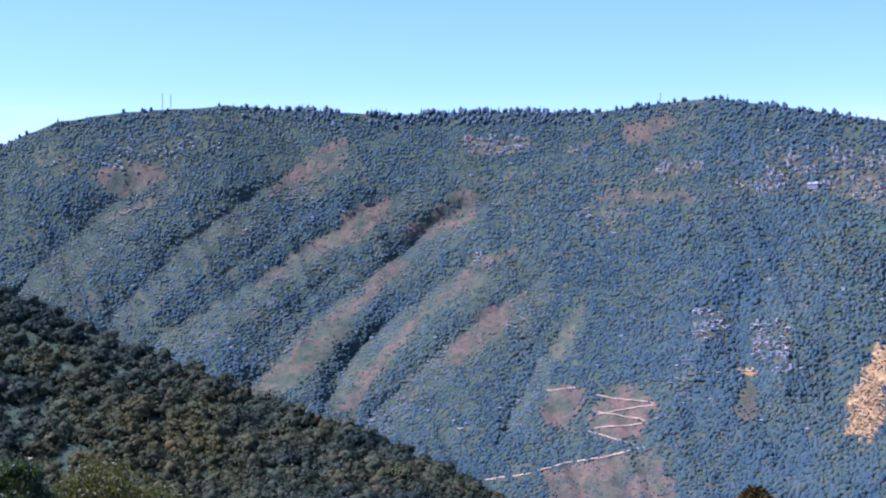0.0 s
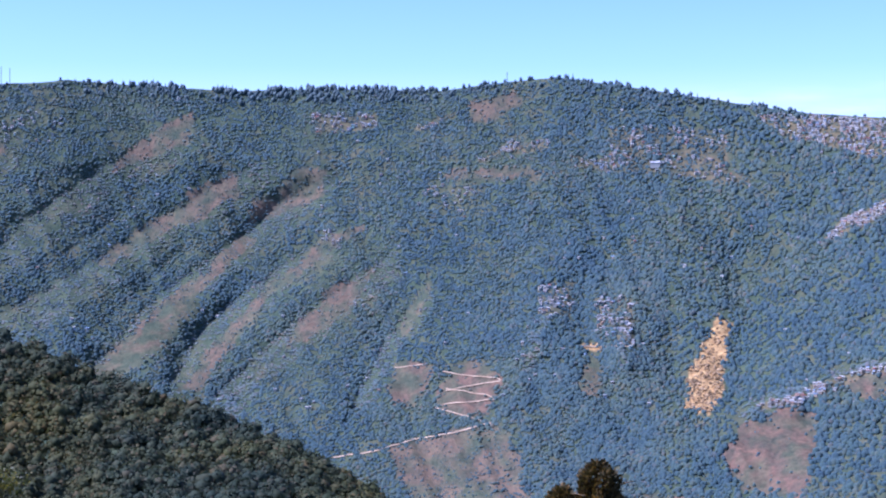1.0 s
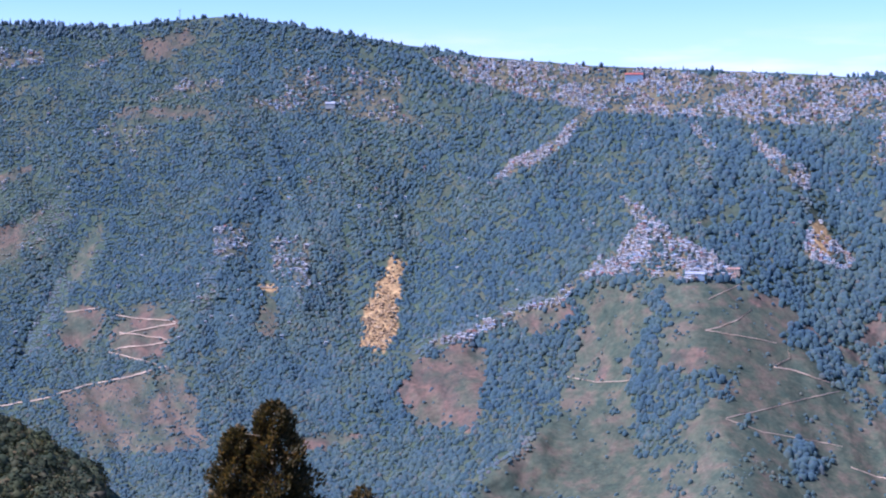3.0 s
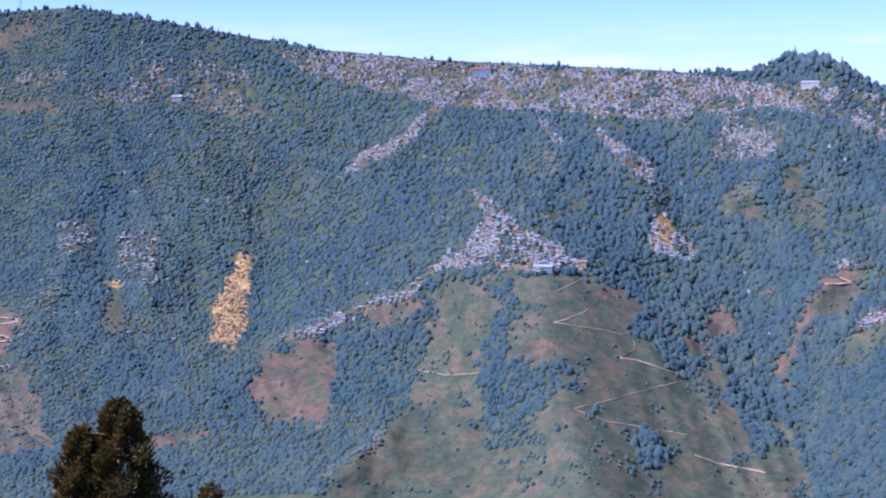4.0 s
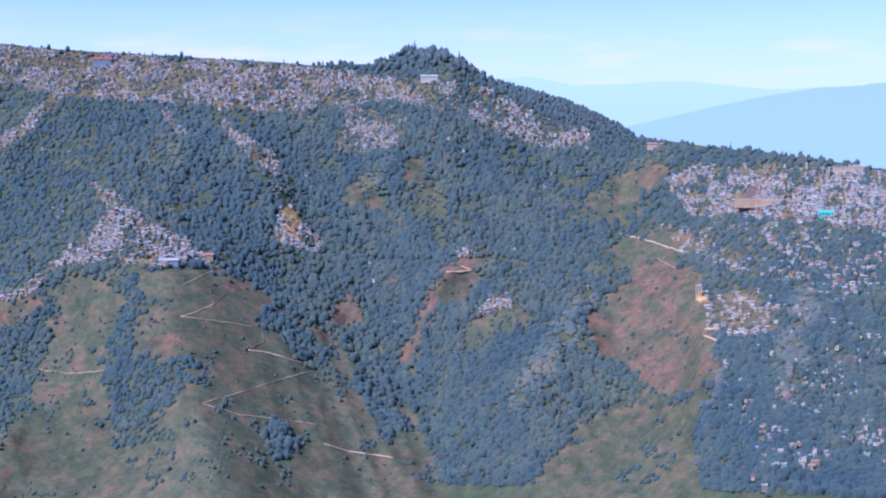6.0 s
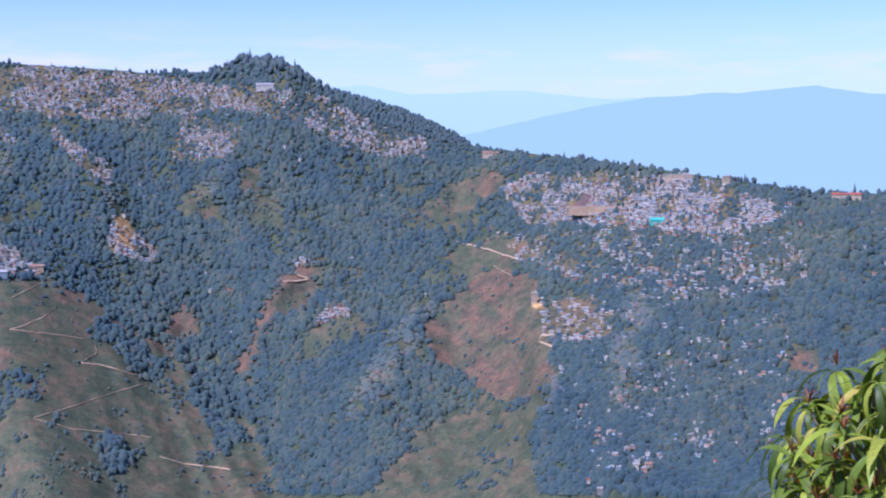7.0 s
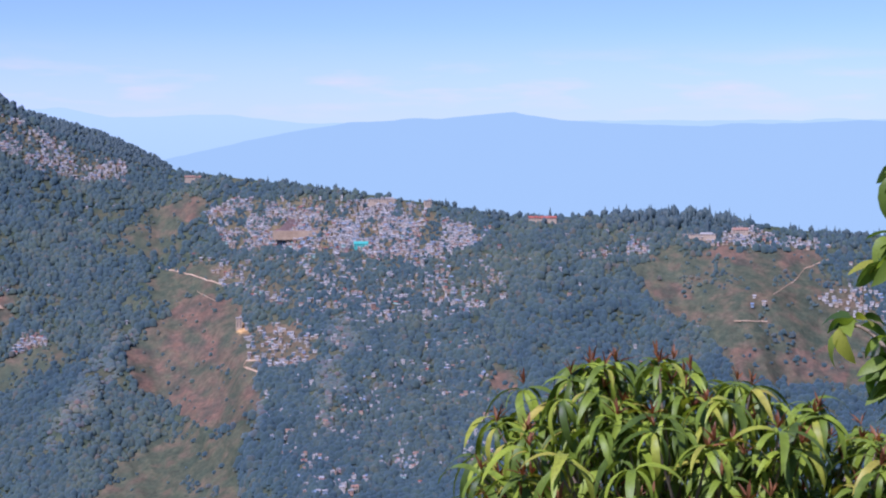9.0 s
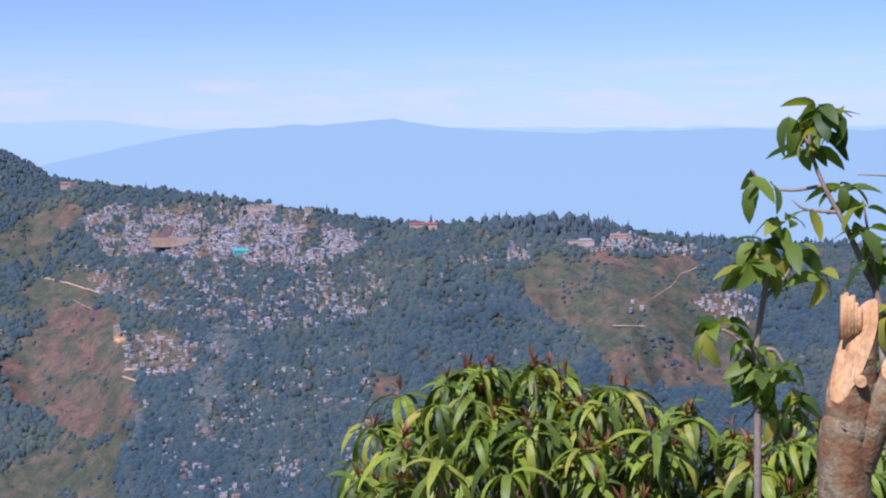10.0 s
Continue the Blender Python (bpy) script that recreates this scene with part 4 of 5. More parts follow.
def houses():
    rng, b, h, r = house_sites()
    p = spot(b, h, r - 3.0) + np.array([0, 0, 0.5])
    order = np.argsort(np.where((b > 44) & (b < 66), r, r + 3000))
    kinds = [
        house(9, 7, 2, False, WALLS[0], ROOFS[0], "whitewashed two-storey house under a grey tin gable roof"),
        house(11, 8, 2, False, WALLS[1], ROOFS[1], "cream two-storey house under a rusted tin roof"),
        house(8, 7, 1, False, WALLS[0], ROOFS[2], "small white house under a blue tin roof"),
        house(12, 9, 4, True, WALLS[2], ROOFS[4], "bare grey concrete block with a flat roof"),
        house(10, 9, 3, True, WALLS[0], ROOFS[4], "white three-storey block with a flat concrete roof"),
        house(11, 9, 3, True, WALLS[3], ROOFS[4], "pale blue three-storey block with a flat roof"),
        house(10, 8, 3, False, WALLS[4], ROOFS[0], "pink three-storey house under a grey tin roof"),
        house(14, 8, 2, False, WALLS[0], ROOFS[3], "long white house under a red tin roof"),
        house(9, 8, 2, True, WALLS[5], ROOFS[4], "bare brick two-storey house with a flat roof"),
        house(10, 7, 2, False, WALLS[6], ROOFS[0], "pale green house under a grey tin roof"),
    ]
    odds = np.array([5, 3, 3, 3, 4, 1.6, 1.4, 0.8, 1.4, 0.6])
    odds /= odds.sum()
    used = set()
    for i in order[:300]:
        k = rng.choice(len(kinds), p=odds)
        m = pose(*p[i], 0, 0, -b[i] + rng.uniform(-30, 30)) @ Matrix.Scale(rng.uniform(0.45, 0.75), 4)
        if k in used:
            copy_thing(kinds[k], m)
        else:
            kinds[k].matrix_basis = m
            used.add(k)
    for k, ob in enumerate(kinds):
        if k not in used:
            ob.matrix_basis = pose(*p[order[300 + k]], 0, 0, -b[order[300 + k]])
    # the rest of the towns, farther off
    mats = WALLS + ROOFS + [GLASS]
    V, F, M, tally = [], [], [], [0]
    cube = np.array([(-1, -1, 0), (1, -1, 0), (1, 1, 0), (-1, 1, 0), (-1, -1, 1), (1, -1, 1), (1, 1, 1), (-1, 1, 1)]) * np.array([0.5, 0.5, 1])
    faces = [(4, 5, 6, 7), (0, 1, 5, 4), (1, 2, 6, 5), (2, 3, 7, 6), (3, 0, 4, 7)]
    prism = np.array([(-1, -1, 0), (1, -1, 0), (1, 1, 0), (-1, 1, 0), (-1, 0, 1), (1, 0, 1)]) * np.array([0.5, 0.5, 1])

    def add(v, fs, mat, at, turn):
        c, s = math.cos(turn), math.sin(turn)
        base = tally[0]
        tally[0] += len(v)
        V.append(np.stack([v[:, 0] * c - v[:, 1] * s, v[:, 0] * s + v[:, 1] * c, v[:, 2]], -1) + at)
        for f in fs:
            F.append([base + j for j in f])
            M.append(mat)

    count = 0
    for i in order[310:]:
        turn = radians(-b[i] + rng.uniform(-20, 20))
        wide, deep, st = rng.uniform(2.8, 6.0), rng.uniform(2.6, 3.6), rng.choice([1, 2, 3, 4], p=[0.66, 0.24, 0.08, 0.02])
        tall = st * 1.8
        wall = rng.choice(7, p=[0.46, 0.3, 0.13, 0.05, 0.02, 0.02, 0.02])
        add(cube * np.array([wide, deep, tall + 2.2]) - np.array([0, 0, 2.2]), faces, wall, p[i], turn)
        if st > 2 and rng.rand() < 0.75:
            add(cube * np.array([wide + 0.8, deep + 0.8, 0.4]) + np.array([0, 0, tall]), faces, 11, p[i], turn)
        else:
            q = prism * np.array([wide + 1.2, deep + 1.2, deep * 0.3]) + np.array([0, 0, tall + 0.02])
            add(q, [(0, 1, 5, 4), (2, 3, 4, 5), (0, 4, 3), (1, 2, 5), (3, 2, 1, 0)], 7 + rng.choice(5, p=[0.46, 0.12, 0.08, 0.04, 0.30]), p[i], turn)
        for s in range(st):
            for c in range(3):
                x, z = (c - 1) * wide * 0.3, s * 1.8 + 1.0
                q = np.array([(x - 0.4, 0, z - 0.45), (x + 0.4, 0, z - 0.45), (x + 0.4, 0, z + 0.45), (x - 0.4, 0, z + 0.45)]) - np.array([0, deep / 2 + 0.05, 0])
                add(q, [(0, 1, 2, 3)], 12, p[i], turn)
        count += 1
    me = bpy.data.meshes.new("hillside_houses")
    me.from_pydata(np.concatenate(V).tolist(), [], F)
    for m in mats:
        me.materials.append(m)
    me.polygons.foreach_set("material_index", np.array(M, np.int32))
    me.update()
    tagged(new("hillside_houses", me), "crowded pale houses with tin roofs climbing the far slopes", "houses", kind="stuff")


houses()

# ---- masts, halls and the sports ground ----
STEEL = mottled("galvanised_steel", [(0.3, (0.35, 0.36, 0.38)), (0.7, (0.5, 0.5, 0.5))], 0.3, 0.45, 0.5)
MASTRED = mottled("mast_red", [(0.3, (0.45, 0.16, 0.1)), (0.7, (0.55, 0.2, 0.13))], 0.3, 0.6, 0.4)
GREENTIN = mottled("green_sheet", [(0.3, (0.05, 0.36, 0.30)), (0.7, (0.09, 0.46, 0.38))], 0.1, 0.5, 0.5)
STEP = mottled("stand_steps", [(0.3, (0.16, 0.11, 0.10)), (0.7, (0.24, 0.17, 0.15))], 0.1, 0.9, 0.3)


def on_slope(b, h, lift=0.0):
    p = spot(np.array([b]), np.array([h]), surface(np.array([b]), np.array([h])))[0]
    return Vector((p[0], p[1], p[2] + lift))


def lattice_mast(b, tall, width, label):
    top = float(crest(np.array([b]))[0])
    ob = new("radio_mast")
    ob.location = on_slope(b, top - 0.05)
    for s in range(3):
        a = s * 2.094
        bm = bmesh.new()
        x, y = width * math.cos(a), width * math.sin(a)
        box(bm, x - 0.25, x + 0.25, y - 0.25, y + 0.25, -3, tall)
        part("leg", bm, STEEL, ob)
    for k in range(int(tall / 3)):
        bm = bmesh.new()
        box(bm, -width, width, -0.18, 0.18, k * 3 + 1, k * 3 + 1.35)
        box(bm, -0.18, 0.18, -width, width, k * 3 + 2.4, k * 3 + 2.75)
        part("brace", bm, MASTRED if k % 2 else STEEL, ob)
    return tagged(ob, label, "mast")


lattice_mast(-10.4, 44, 0.8, "tall thin steel lattice mast on the bare ridge")
lattice_mast(-10.1, 40, 0.7, "slender steel lattice mast beside a taller one")
lattice_mast(8.1, 26, 1.1, "steel lattice mast among skyline trees")


def hall(b, h, wide, deep, storeys, wall, roof, flat, label, turn=0):
    ob = house(wide, deep, storeys, flat, wall, roof, label, 8.0)
    ob.name = "hall"
    ob["category"] = "building"
    del ob["group"]
    p = on_slope(b, h)
    way = Vector((p.x, p.y, 0)).normalized()
    ob.matrix_basis = Matrix.Translation(p - way * 6 - Vector((0, 0, 0.8))) @ pose(0, 0, 0, 0, 0, -b + turn)


hall(24.9, 3.12, 36, 12, 3, WALLS[3], ROOFS[3], False, "large blue-walled hall with a long red roof")
hall(51.5, -2.4, 22, 12, 2, GREENTIN, GREENTIN, False, "building clad in bright green sheet metal")
hall(45.4, 0.16, 40, 9, 1, WALLS[1], ROOFS[1], False, "long low cream building on the ridge")
hall(52.3, -0.72, 46, 10, 2, WALLS[1], ROOFS[4], True, "long cream barrack block on the crest")
hall(54.0, -0.85, 12, 10, 3, WALLS[1], ROOFS[4], True, "cream tower block on the crest", 10)
hall(58.3, -1.36, 44, 9, 1, WALLS[1], ROOFS[3], False, "low white building under a long red roof", 5)
hall(64.0, -1.95, 60, 12, 1, WALLS[1], ROOFS[4], True, "long pale building above the bare slope")
hall(65.6, -1.85, 24, 12, 2, WALLS[1], ROOFS[1], False, "yellowish school block beside trees")
hall(13.6, 2.16, 20, 12, 1, WALLS[0], ROOFS[0], False, "white hall with a bright tin roof in forest")
hall(27.2, -4.12, 30, 12, 1, WALLS[3], ROOFS[0], False, "pale blue shed at the foot of the village")
hall(28.6, -4.0, 20, 9, 2, WALLS[1], ROOFS[1], False, "cream house on a terrace at the spur's end")
hall(46.95, -5.35, 9, 9, 5, WALLS[1], ROOFS[4], True, "narrow tan tower house beside a bare slope")
hall(36.9, 2.62, 34, 10, 2, WALLS[0], ROOFS[0], False, "long pale building below the wooded knoll")


def sports_ground():
    p = on_slope(49.5, -1.8)
    ob = new("sports_ground")
    way = Vector((p.x, p.y, 0)).normalized()
    ob.matrix_basis = Matrix.Translation(p - way * 14) @ pose(0, 0, 0, 0, 0, -49.5)
    bm = bmesh.new()
    box(bm, -56, 58, -10, -6, -14, 0.5)
    part("retaining_wall", bm, TRACK, ob, "pale retaining wall")
    bm = bmesh.new()
    box(bm, -54, 54, -6, 30, -10, 0.4)
    part("pitch", bm, STEP, ob, "brown earth pitch")
    for k in range(9):
        bm = bmesh.new()
        box(bm, -48 + k * 2.0, 48, 30 + k * 3, 33 + k * 3, -8, 1.6 + k * 2.1)
        part("terrace", bm, STEP, ob)
    tagged(ob, "brown sports ground with stepped stand among houses", "stadium")


sports_ground()

# ---- trees and bushes near the camera ----
E_END = Vector((ARM * math.sin(radians(59)), ARM * math.cos(radians(59)), EYE))


def near(b, h, r):
    a, e = radians(b), radians(h)
    return E_END + r * Vector((math.sin(a), math.cos(a), math.tan(e)))


def leaf_stuff(name, stops, scale2, leafy, tint, rough=0.5, spec=0.35, per_object=False):
    return mottled(name, stops, 3.0, rough, spec, scale2=scale2, island=not per_object, per_object=per_object, leafy=leafy, leaf_tint=tint)


LANCE_STOPS = [(0.0, (0.06, 0.10, 0.012)), (0.45, (0.15, 0.215, 0.018)), (0.85, (0.27, 0.345, 0.025)), (1.0, (0.38, 0.32, 0.05))]
LANCE = leaf_stuff("lance_leaf", LANCE_STOPS, 25, 0.2, (1.7, 1.7, 0.4))
LANCE_ONE = leaf_stuff("lance_leaf_single", LANCE_STOPS, 25, 0.2, (1.7, 1.7, 0.4), per_object=True)
REDTIP = leaf_stuff("young_red_leaf", [(0.0, (0.17, 0.06, 0.025)), (1.0, (0.30, 0.14, 0.05))], 30, 0.35, (1.5, 0.9, 0.5), per_object=True)
OVATE = leaf_stuff("ovate_leaf", [(0.0, (0.05, 0.10, 0.02)), (0.45, (0.13, 0.20, 0.03)), (0.8, (0.24, 0.32, 0.035)), (1.0, (0.42, 0.38, 0.05))], 40, 0.42, (1.8, 1.8, 0.5), per_object=True)
BARK = mottled("grey_brown_bark", [(0.34, (0.16, 0.085, 0.035)), (0.45, (0.26, 0.14, 0.06)), (0.52, (0.21, 0.165, 0.075)), (0.6, (0.32, 0.24, 0.13)), (0.68, (0.15, 0.135, 0.065))], 26, 0.85, 0.25, bump=0.006, scale2=110)
TWIG = mottled("twig_bark", [(0.3, (0.20, 0.15, 0.10)), (0.7, (0.38, 0.31, 0.22))], 20, 0.8, 0.3, scale2=120)
FRESHCUT = mottled("fresh_cut_wood", [(0.25, (0.46, 0.22, 0.075)), (0.5, (0.62, 0.36, 0.14)), (0.75, (0.72, 0.48, 0.22))], 14, 0.75, 0.3, bump=0.003, scale2=120)
NEEDLES = mottled("needle_spray", [(0.0, (0.035, 0.035, 0.014)), (0.4, (0.07, 0.06, 0.022)), (0.8, (0.14, 0.10, 0.035)), (1.0, (0.24, 0.15, 0.05))], 2.0, 0.6, 0.3, scale2=8, island=True, leafy=0.3, leaf_tint=(1.3, 1.1, 0.5))
YELLOWLEAF = mottled("yellow_green_leaf", [(0.0, (0.03, 0.042, 0.01)), (0.5, (0.085, 0.09, 0.02)), (1.0, (0.17, 0.14, 0.035))], 1.0, 0.5, 0.4, scale2=4, island=True, leafy=0.4, leaf_tint=(1.4, 1.4, 0.5))
DARKLEAF = mottled("dark_green_leaf", [(0.0, (0.03, 0.05, 0.015)), (1.0, (0.08, 0.11, 0.03))], 1.0, 0.5, 0.4, scale2=4, island=True, leafy=0.35, leaf_tint=(1.3, 1.3, 0.5))


def tube(bm, pts, radii, sides=6, cap=True):
    rings = []
    for i, (p, r) in enumerate(zip(pts, map(float, radii))):
        d = (Vector(pts[min(i + 1, len(pts) - 1)]) - Vector(pts[max(i - 1, 0)])).normalized()
        x = d.orthogonal().normalized() if i == 0 else (x - d * x.dot(d)).normalized()
        y = d.cross(x)
        rings.append([bm.verts.new(Vector(p) + r * (math.cos(k * 6.2832 / sides) * x + math.sin(k * 6.2832 / sides) * y)) for k in range(sides)])
    for a, b_ in zip(rings[:-1], rings[1:]):
        for k in range(sides):
            f = bm.faces.new([a[k], a[(k + 1) % sides], b_[(k + 1) % sides], b_[k]])
            f.smooth = True
    if cap:
        bm.faces.new(rings[0][::-1])
        bm.faces.new(rings[-1])
    return rings


def smooth_line(pts, k=6):
    """A line through the points, rounded."""
    pts = [Vector(p) for p in pts]
    q = [pts[0] * 2 - pts[1]] + pts + [pts[-1] * 2 - pts[-2]]
    out = []
    for i in range(1, len(q) - 2):
        for j in range(k):
            t = j / k
            out.append(0.5 * ((2 * q[i]) + (q[i + 1] - q[i - 1]) * t + (2 * q[i - 1] - 5 * q[i] + 4 * q[i + 1] - q[i + 2]) * t * t + (3 * q[i] - q[i - 1] - 3 * q[i + 1] + q[i + 2]) * t ** 3))
    return out + [pts[-1]]


def leaf_shape(width, bend, fold, broad, teeth, rng, n=9):
    """A leaf 1 long along +y that droops; width and where it is broadest set its outline. Vertices and quads."""
    v, f = [], []
    y = z = 0.0
    for i in range(n + 1):
        t = i / n
        w = width * 0.5 * (math.sin(math.pi * t ** broad) ** 0.8 + 0.03) * (1 + teeth * (1 if i % 2 else -1))
        a = -bend * t ** 0.7
        for s in (-1, 0, 1):
            v.append((s * w, y + abs(s) * w * fold * 0.4 * math.sin(-a), z + abs(s) * w * fold * math.cos(a) + rng.uniform(-1, 1) * 0.008 * abs(s)))
        y += math.cos(a) / n
        z += math.sin(a) / n
        if i:
            k = 3 * i
            f += [(k - 3, k - 2, k + 1, k), (k - 2, k - 1, k + 2, k + 1)]
    return np.array(v), np.array(f)


def mesh_of(name, v, f, mat):
    me = tri_mesh(name, v, f, mat, True)
    return me


def place_leaf(ob_parent, base, mesh, at, heading, lift, roll, size, name="leaf"):
    ob = new(name, mesh)
    ob.parent = ob_parent
    ob.matrix_basis = Matrix.Translation(at - base) @ pose(0, 0, 0, 0, 0, heading) @ pose(0, 0, 0, lift, 0, 0) @ pose(0, 0, 0, 0, roll, 0) @ Matrix.Scale(size, 4)
    return ob


def lance_bush():
    rng = np.random.RandomState(21)
    base = near(64.5, -13, 6.5)
    base.z = -0.35 * (base.xy.length - 4)
    ob = new("bush")
    ob.location = base
    shapes = [leaf_shape(0.115 + 0.035 * rng.rand(), 1.8 + 0.7 * rng.rand(), 0.35, 0.8, 0.05, rng) for _ in range(7)]
    meshes = [mesh_of("leaf", v, f, LANCE_ONE) for v, f in shapes]
    reds = [mesh_of("young_leaf", *leaf_shape(0.16, 0.5 * rng.rand(), 0.5, 0.8, 0.0, rng, 5), REDTIP) for _ in range(3)]
    tips = []
    for k in range(260):
        b = rng.uniform(55.6, 75.8)
        top = np.interp(b, (55.1, 56, 57.2, 58.5, 60, 62.7, 64.9, 66.4, 67.8, 69.5, 72, 76), (-11.7, -9.4, -7.7, -7.1, -6.65, -6.5, -7.2, -7.4, -7.65, -8.4, -8.3, -8.5))
        deep = rng.rand() ** 1.25
        h = top - 5.6 * deep
        if h < -13.2:
            continue
        r = 6.35 - 1.0 * math.sqrt(deep) + rng.uniform(-0.25, 0.45)
        tips.append((near(b, h, r), deep, r))
    tips.sort(key=lambda q: q[2])
    bm = bmesh.new()
    V, F, count, singles = [], [], 0, 0
    for tip, deep, r in tips:
        foot = Vector((0, 0, 0.1)) + Vector((rng.uniform(-0.3, 0.3), rng.uniform(-0.3, 0.3), 0))
        t = tip - base
        line = smooth_line([foot, foot * 0.45 + t * 0.55 - Vector((0, 0, 0.05)), t + Vector((0, 0, -0.02))], 5)
        tube(bm, line, [0.016 - 0.011 * i / (len(line) - 1) for i in range(len(line))], 5, False)
        if rng.rand() < 0.6:
            for k in range(rng.randint(5, 9)):
                place_leaf(ob, base, reds[k % 3], tip + Vector((0, 0, 0.005)), rng.uniform(0, 360), rng.uniform(25, 88), rng.uniform(-30, 30), rng.uniform(0.04, 0.08), "young_leaf")
        turn = rng.uniform(0, 360)
        for k in range(rng.randint(9, 13)):
            low = 0.0 if k < 8 else rng.uniform(0.03, 0.3)
            i = max(0, len(line) - 1 - int(low * len(line)))
            at = base + line[i]
            heading, lift, roll, size = turn + k * 137.5, rng.uniform(-25, 45) - 70 * low, rng.uniform(-25, 25), rng.uniform(0.16, 0.28) * (0.75 if k < 3 else 1)
            j = rng.randint(7)
            if singles < 300 and r < 6.2:
                place_leaf(ob, base, meshes[j], at, heading, lift, roll, size)
                singles += 1
            else:
                m = np.array(Matrix.Translation(at - base) @ pose(0, 0, 0, 0, 0, heading) @ pose(0, 0, 0, lift, 0, 0) @ pose(0, 0, 0, 0, roll, 0) @ Matrix.Scale(size, 4))
                v, f = shapes[j]
                V.append(v @ m[:3, :3].T + m[:3, 3])
                F.append(f + count)
                count += len(v)
    tagged(part("stem", bm, TWIG, ob, "thin brown stems"), kind="stuff")
    rest = new("foliage", mesh_of("foliage", np.concatenate(V), np.concatenate(F), LANCE))
    rest.parent = ob
    tagged(rest, kind="stuff")
    tagged(ob, "sunlit bush of long drooping green leaves with reddish tips", "bush")


lance_bush()


def sapling():
    rng = np.random.RandomState(8)
    base = near(70.8, -13, 3.0)
    base.z = 0.0
    ob = new("sapling")
    ob.location = base
    R = 3.0
    P = lambda b, h, r=R: near(b, h, r) - base
    shapes = [mesh_of("leaf", *leaf_shape(0.36 + 0.08 * rng.rand(), 0.5 + 0.9 * rng.rand(), 0.3, 0.75, 0.03, rng), OVATE) for _ in range(6)]
    stems = [
        ([Vector((0, 0, 0)), P(70.75, -10), P(70.65, -6.3), P(70.9, -4.05), P(71.1, -3.0), P(70.7, -2.2)], 0.0085, 0.004),
        ([P(70.65, -6.3), P(70.1, -5.6), P(69.4, -5.2), P(68.9, -5.6)], 0.005, 0.002),
        ([P(70.65, -6.0), P(71.3, -5.9), P(71.8, -6.6), P(72.1, -6.4)], 0.005, 0.002),
        ([P(70.9, -4.05), P(71.7, -3.2), P(72.2, -2.2)], 0.005, 0.002),
        ([P(70.7, -9.6), P(71.6, -8.8), P(72.2, -7.6)], 0.005, 0.002),
        ([Vector((0.35, -0.25, 0)), P(75.4, -9), P(75.0, -4.2), P(74.5, -2.9), P(73.7, -1.14), P(72.95, 0.28), P(72.5, 1.74), P(72.75, 2.75)], 0.009, 0.0025),
        ([P(72.95, 0.1), P(71.9, -0.05), P(70.9, 0.1), P(70.4, 0.75)], 0.004, 0.0015),
        ([P(73.5, -0.85), P(72.4, -0.75), P(71.9, -0.4)], 0.004, 0.0015),
        ([P(75.0, -4.2), P(74.7, -2.2), P(74.4, -0.4)], 0.005, 0.002),
        ([P(72.5, 1.6), P(72.2, 2.1), P(72.0, 2.5)], 0.003, 0.0015),
        ([P(72.75, 2.6), P(73.4, 2.9), P(74.0, 2.6)], 0.003, 0.0015),
        ([Vector((0.5, -0.35, 0)), P(78.0, 0), P(76.4, 6.0), P(75.2, 6.75), P(74.1, 6.95)], 0.006, 0.0018),
        ([P(76.8, 0.2), P(75.4, 0.45), P(74.2, 0.52)], 0.003, 0.0012),
    ]
    for line, r0, r1 in stems:
        bm = bmesh.new()
        pts = smooth_line(line, 6)
        tube(bm, pts, [r0 + (r1 - r0) * i / (len(pts) - 1) for i in range(len(pts))], 7)
        part("stem", bm, TWIG, ob)
    nodes = ((72.75, 2.8, 5), (73.4, 2.7, 4), (72.9, 2.1, 3), (72.0, 2.4, 2), (72.5, 1.4, 4), (70.5, 0.3, 2), (70.9, 0.1, 1), (73.8, -0.1, 4), (74.4, -0.6, 2), (71.5, -1.3, 3), (70.7, -2.2, 6),
             (70.5, -2.9, 5), (71.1, -3.0, 4), (72.1, -2.2, 3), (72.6, -0.9, 1), (74.5, -1.7, 3), (74.9, -2.7, 4), (75.2, -2.0, 4), (69.4, -5.2, 3), (68.9, -5.5, 2), (70.6, -5.8, 4), (70.4, -6.5, 6), (71.1, -6.9, 6), (70.7, -7.3, 5),
             (71.9, -6.4, 2), (72.1, -7.6, 4), (71.4, -8.3, 4), (75.4, -4.5, 4), (75.6, -6.0, 4), (73.0, -3.2, 2))
    for b, h, k in nodes:
        turn = rng.uniform(0, 360)
        for i in range(int(k * 1.7) + 1):
            at = near(b + rng.uniform(-0.25, 0.25), h + rng.uniform(-0.1, 0.3), R + rng.uniform(-0.04, 0.04))
            place_leaf(ob, base, shapes[rng.randint(6)], at, turn + i * 137.5, rng.uniform(-60, 30), rng.uniform(-50, 50), rng.uniform(0.055, 0.09))
    tagged(ob, "thin sapling with glossy drooping oval leaves and bare twigs", "sapling")


sapling()


